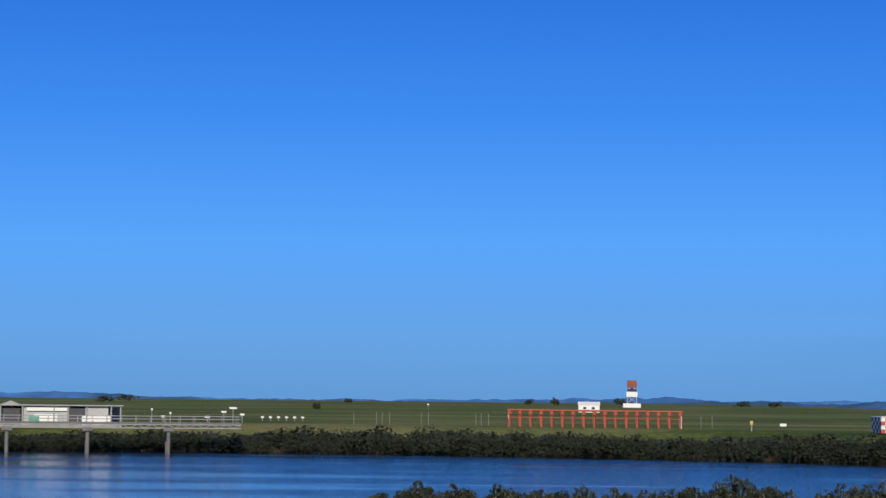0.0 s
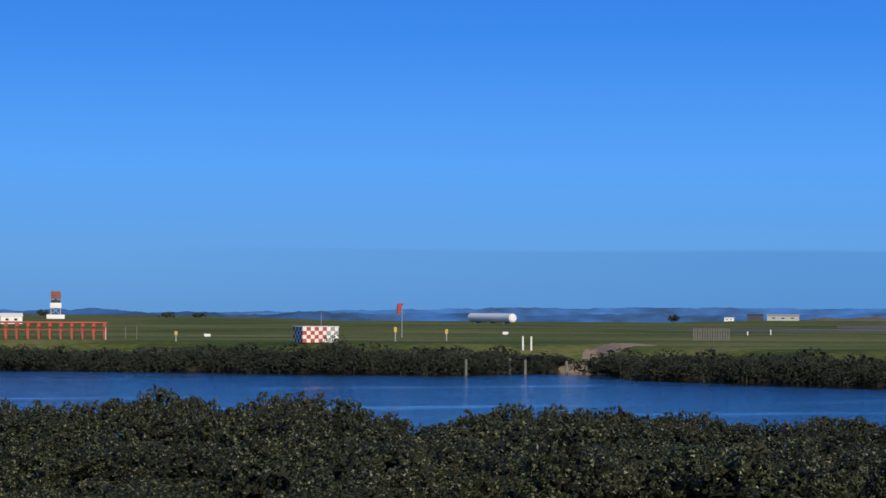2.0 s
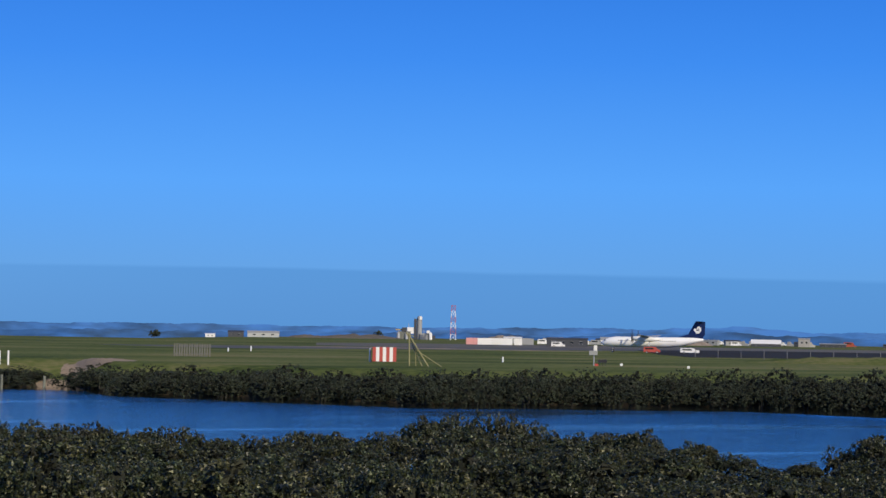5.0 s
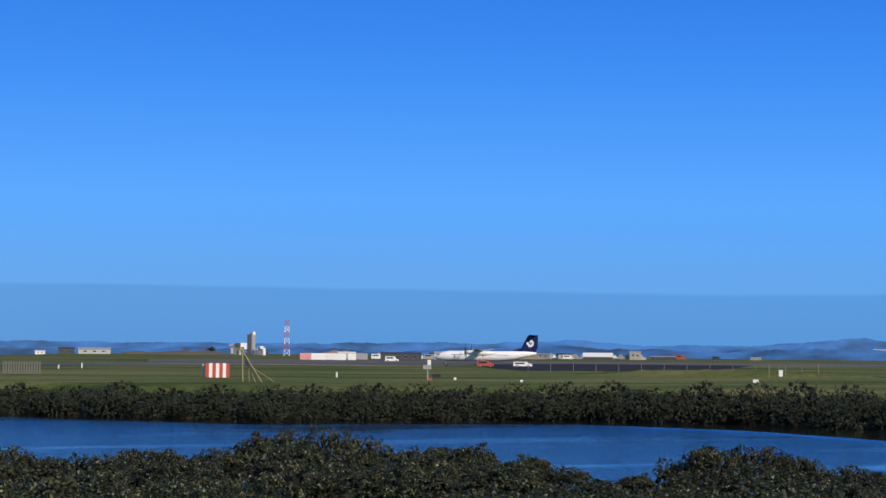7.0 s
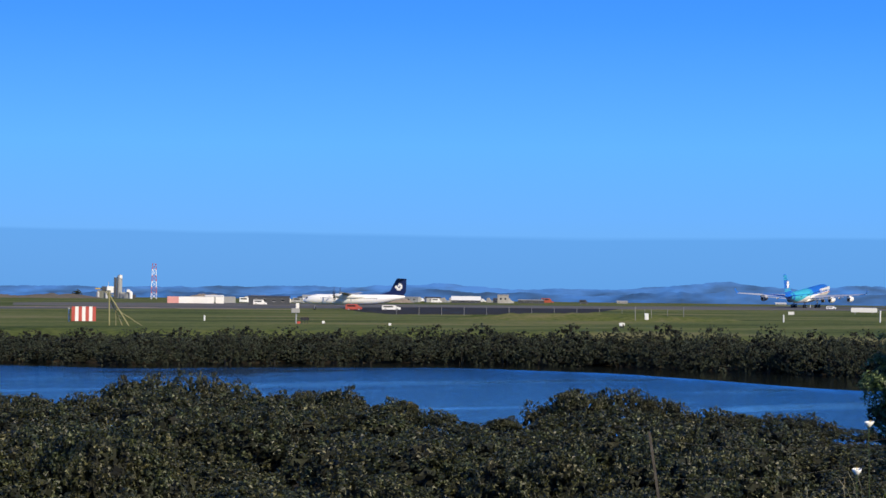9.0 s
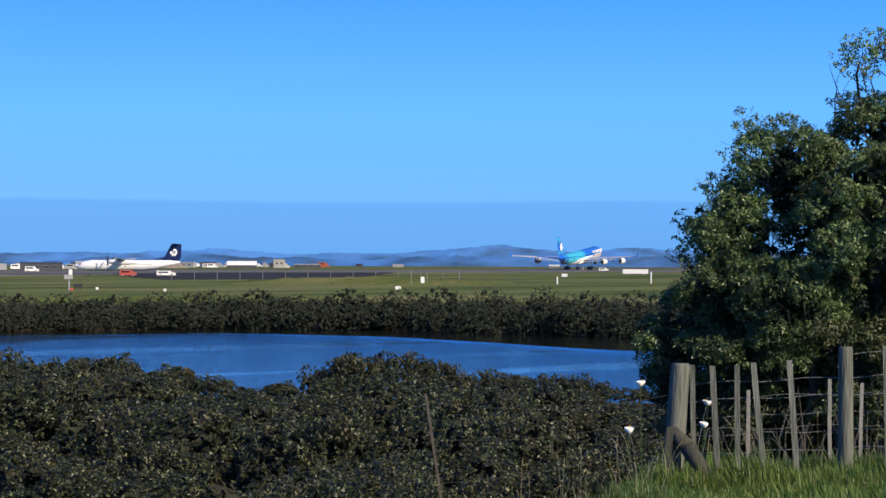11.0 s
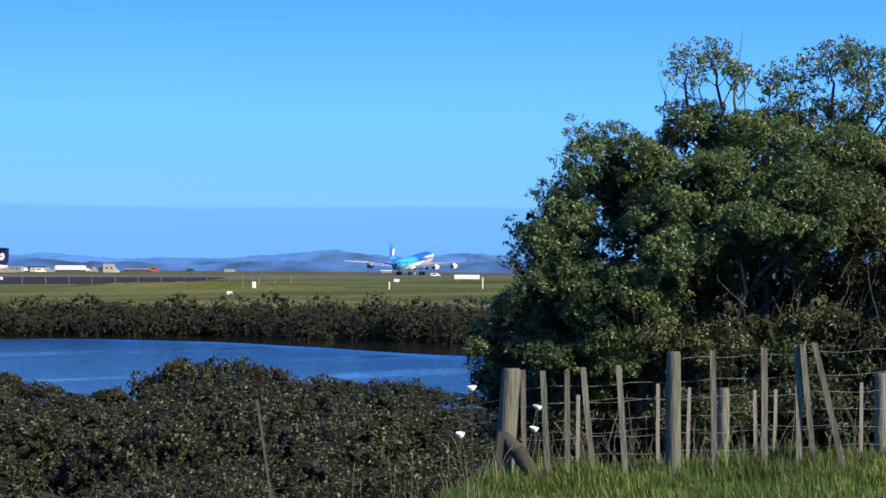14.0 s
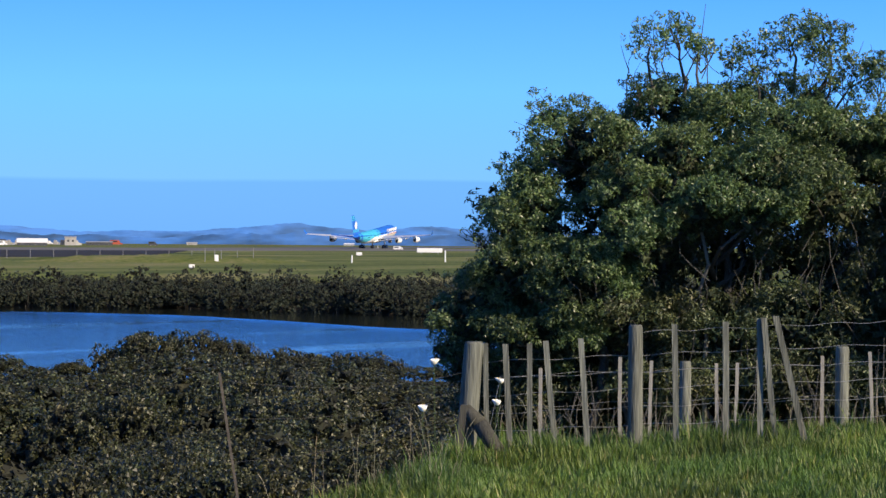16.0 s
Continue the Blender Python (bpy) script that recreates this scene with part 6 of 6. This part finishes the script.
simple("cabinet", 43.77, 398, "small white equipment cabinet between two poles", "cabinet",
       [("shell", WHITE, lambda bm: box(bm, (0, 0, 0.85), (0.75, 0.6, 1.3), 0.04)), ("plinth", CONCRETE, lambda bm: box(bm, (0, 0, 0.08), (0.85, 0.7, 0.36)))])


def mound(bearing, dist, w, d, h, paint, label, seed):
    """A heap of spoil: an uneven low hump that runs out into the ground."""
    root_m = stand(bearing, dist)
    verts, faces = [], []
    n = 26
    for i in range(n + 1):
        for k in range(13):
            x, y = w * (i / n - 0.5), d * (k / 12 - 0.5)
            u = math.cos(math.pi * (i / n - 0.5)) * math.cos(math.pi * (k / 12 - 0.5))
            z = h * u ** 0.7 * (0.75 + 0.5 * noise.fractal(Vector((x / (h * 2.5), y / (h * 2.5), seed)), 1.0, 2.0, 4)) if u > 1e-4 else 0
            at = root_m @ Vector((x, y, 0))
            verts.append((x, y, z - 0.12 + height(at.x, at.y) - root_m.translation.z))
    for i in range(n):
        for k in range(12):
            a = i * 13 + k
            faces.append((a, a + 13, a + 14, a + 1))
    ob = raw("mound", verts, faces, paint, smooth_faces=True)
    ob.matrix_world = root_m
    return tagged(ob, label, "mound", kind="structure")


RUBBLE = shader("rubble", (0.24, 0.20, 0.16), 0.95, vary=0.5, scale=0.5, fine=2.5, bump=0.6)
SPOIL = shader("dark_spoil", (0.11, 0.095, 0.07), 0.95, vary=0.5, scale=0.5, fine=2.5, bump=0.6)
mound(27.6, 1090, 50, 30, 2.6, SPOIL, "low brown mound by the concrete works", 2)
mound(26.2, 1080, 20, 16, 2.2, SPOIL, "heap of brown rubble", 4)
mound(31.7, 1040, 26, 14, 3.6, RUBBLE, "heap of brown rubble behind the containers", 5)
mound(36.6, 990, 28, 14, 3.6, RUBBLE, "heap of brown and grey rubble by the apron", 8)
mound(19.4, 283, 5, 14, 0.35, DIRT, "patch of bare pale earth on the bank", 6)
mound(20.6, 296, 12, 14, 0.5, DIRT, "patch of bare pale earth on the bank", 7)
mound(29.5, 560, 120, 10, 0.35, DIRT, "pale worn track across the grass", 9)
mound(42.4, 410, 62, 30, 1.7, GROUND, "low grassy rise by the taxiway", 11)


def far_tree(bearing, dist, w, h, seed):
    rng = np.random.default_rng(seed)
    root = thing("tree", stand(bearing, dist), "small dark tree far across the airfield", "tree", "far trees")
    clumps = [((w * rng.uniform(-0.35, 0.35), w * rng.uniform(-0.3, 0.3), h * rng.uniform(0.3, 0.75)), (w * 0.28, w * 0.28, h * 0.28)) for k in range(8)]
    v, f = leaves(rng, clumps, 900, 0.6, 0.6, upper=-2, shell=0.8, tuft=0.4)
    v[:, 2] = np.maximum(v[:, 2], 0.1)
    raw("crown", v.tolist(), f.tolist(), FAR_MANGROVE, root)
    part("trunk", limb(rng, (0, 0, -0.2), (0, 0, h * 0.6), 0.22, 0.1, 0.1), BARK, root)


for i, (b, d, w, h) in enumerate(((-8.6, 850, 10, 3.4), (-9.2, 850, 7, 2.2), (-3.43, 610, 2.6, 1.5), (-2.58, 978, 4, 2), (22.08, 786, 4.4, 3.2), (4.9, 880, 5, 3.4), (3.1, 900, 4, 3.2),
                                  (8.3, 930, 9, 2.4), (9.1, 940, 6, 2.2), (2.4, 980, 4, 2.4), (28.2, 1120, 6, 4))):
    far_tree(b, d, w, h, 500 + i)


# ---------------------------------------------------------------- piles, pier and pavilion
for b, d, h in ((16.41, 266, 2.0), (17.61, 274, 2.0), (18.04, 272, 1.85), (19.17, 274, 1.7)):
    x, y = spot(b, d)
    root = thing("mooring_pile", pose(x, y, height(x, y)), "weathered grey timber pile standing in the creek", "pile", "mooring piles")
    bm = bmesh.new()
    round_post(bm, 0.19, h - height(x, y), 10, seed=b)
    part("shaft", bm, TIMBER, root)


def pier():
    m = stand(-8.7, 285, 3, 0.0)
    root = thing("pier", m, "long pale concrete pier on piles over the creek", "pier")
    bm = bmesh.new()
    box(bm, (-3, 0, 4.02), (38, 3.0, 0.22), 0.04)
    part("deck", bm, WET_CONCRETE, root)
    for y in (-1.35, 1.35):
        bm = bmesh.new()
        box(bm, (-3, y, 3.84), (38, 0.2, 0.14), 0.02)
        box(bm, (-3, y, 3.36), (38, 0.2, 0.14), 0.02)
        for k in range(38):
            x = -22 + k
            tube(bm, (x, y, 3.36 if k % 2 else 3.84), (x + 1, y, 3.84 if k % 2 else 3.36), 0.05, 0.05, 5)
        part("truss", bm, GREY_WALL, root)
        for z in (4.55, 4.95):
            bm = bmesh.new()
            tube(bm, (-22, y, z), (16, y, z), 0.035, 0.035, 6)
            part("rail", bm, GREY_WALL, root)
        for k in range(20):
            bm = bmesh.new()
            tube(bm, (-21.5 + 1.95 * k, y, 4.1), (-21.5 + 1.95 * k, y, 4.98), 0.035, 0.035, 6)
            part("baluster", bm, GREY_WALL, root)
    for x in (-15.2, -4.6, 6.2):
        bm = bmesh.new()
        box(bm, (x, 0, 3.15), (1.5, 3.2, 0.5), 0.08)
        part("cap", bm, WET_CONCRETE, root)
        for y in (-1.1, 1.1):
            bm = bmesh.new()
            tube(bm, (x, y, -1.6), (x, y, 3.0), 0.26, 0.26, 12)
            part("pile", bm, WET_CONCRETE, root)


pier()




def pavilion():
    root = thing("pavilion", stand(-10.35, 318, 2), "grey flat-roofed jetty building with open bays", "building")
    h = 2.95
    for name, mat, c, s in (("floor", CONCRETE, (0, 0, 0.0), (18, 5, 0.3)), ("roof", GREY_WALL, (0, 0, h + 0.08), (18.4, 5.4, 0.18)), ("back_wall", GREY_WALL, (0, 2.3, h / 2), (18, 0.15, h)), ("front_wall", PALE_CLAD, (-2.1, -2.1, h / 2), (6.8, 0.12, h)), ("front_wall", PALE_CLAD, (5.3, -2.1, h / 2), (3.4, 0.12, h)),
                            ("end_wall", GREY_WALL, (-8.9, 0, h / 2), (0.2, 5, h)), ("bay_wall", PALE_CLAD, (-5.2, -1.8, h / 2), (0.25, 0.8, h)), ("panel", WHITE, (-2.2, -2.3, 0.95), (3.4, 0.1, 1.5)),
                            ("panel", TEAL, (-3.9, -2.35, 0.8), (1.5, 0.1, 1.2)), ("panel", WHITE, (5.2, -2.35, 0.85), (4.2, 0.1, 1.4)), ("door", DARK_WALL, (2.4, -2.2, 1.3), (2.4, 0.1, 2.6)),
                            ("shutter", DARK_WALL, (-7.2, -2.2, 1.4), (2.6, 0.1, 2.3)), ("banner", WHITE, (-2.0, -2.45, 2.45), (6.0, 0.06, 0.5))):
        bm = bmesh.new()
        box(bm, c, s, 0.02)
        part(name, bm, mat, root)
    for x in (-8.8, -5.6, -1.0, 1.0, 3.8, 7.4, 8.8):
        bm = bmesh.new()
        box(bm, (x, -2.4, h / 2), (0.22, 0.22, h), 0.02)
        part("column", bm, GREY_WALL, root)
    bm = bmesh.new()
    loft(bm, [[(-8.9 + x, y, z) for x, z in ((-0.3, h), (1.6, h + 0.75), (3.4, h))] for y in (-2.6, 2.4)])
    part("gable", bm, GREY_WALL, root)


pavilion()


def light_post(bearing, dist, h, bar):
    root = thing("approach_light", stand(bearing, dist), "small white approach light on a thin stand", "lamp", "approach lights")
    bm = bmesh.new()
    tube(bm, (0, 0, -0.1), (0, 0, h), 0.06, 0.05, 6)
    part("stand", bm, PALE_STEEL, root)
    bm = bmesh.new()
    box(bm, (0, 0, h + 0.12), (bar, 0.22, 0.3), 0.03)
    part("lamp_head", bm, WHITE, root)


for i in range(6):
    light_post(-4.9 + 0.22 * i, 356, 0.5, 0.5)
for b, d, h, w in ((-5.95, 330, 1.6, 0.8), (-5.7, 330, 2.2, 1.2), (-5.45, 330, 1.2, 0.7), (-7.6, 330, 0.8, 0.6), (-7.9, 330, 1.9, 0.3), (-7.4, 325, 1.4, 0.3), (-6.4, 345, 0.6, 0.9), (-0.36, 630, 1.4, 0.7)):
    light_post(b, d, h, w)
for b in (-2.4, -1.78, -1.62, -1.42, -0.55, -0.35, 0.95, 1.1, 1.3, 7.1, 7.4):
    marker(b, 326, 1.9, WHITE, "thin pale pole in the grass", cap=False, r=0.04, group="thin poles", shaft=OLD_STEEL)
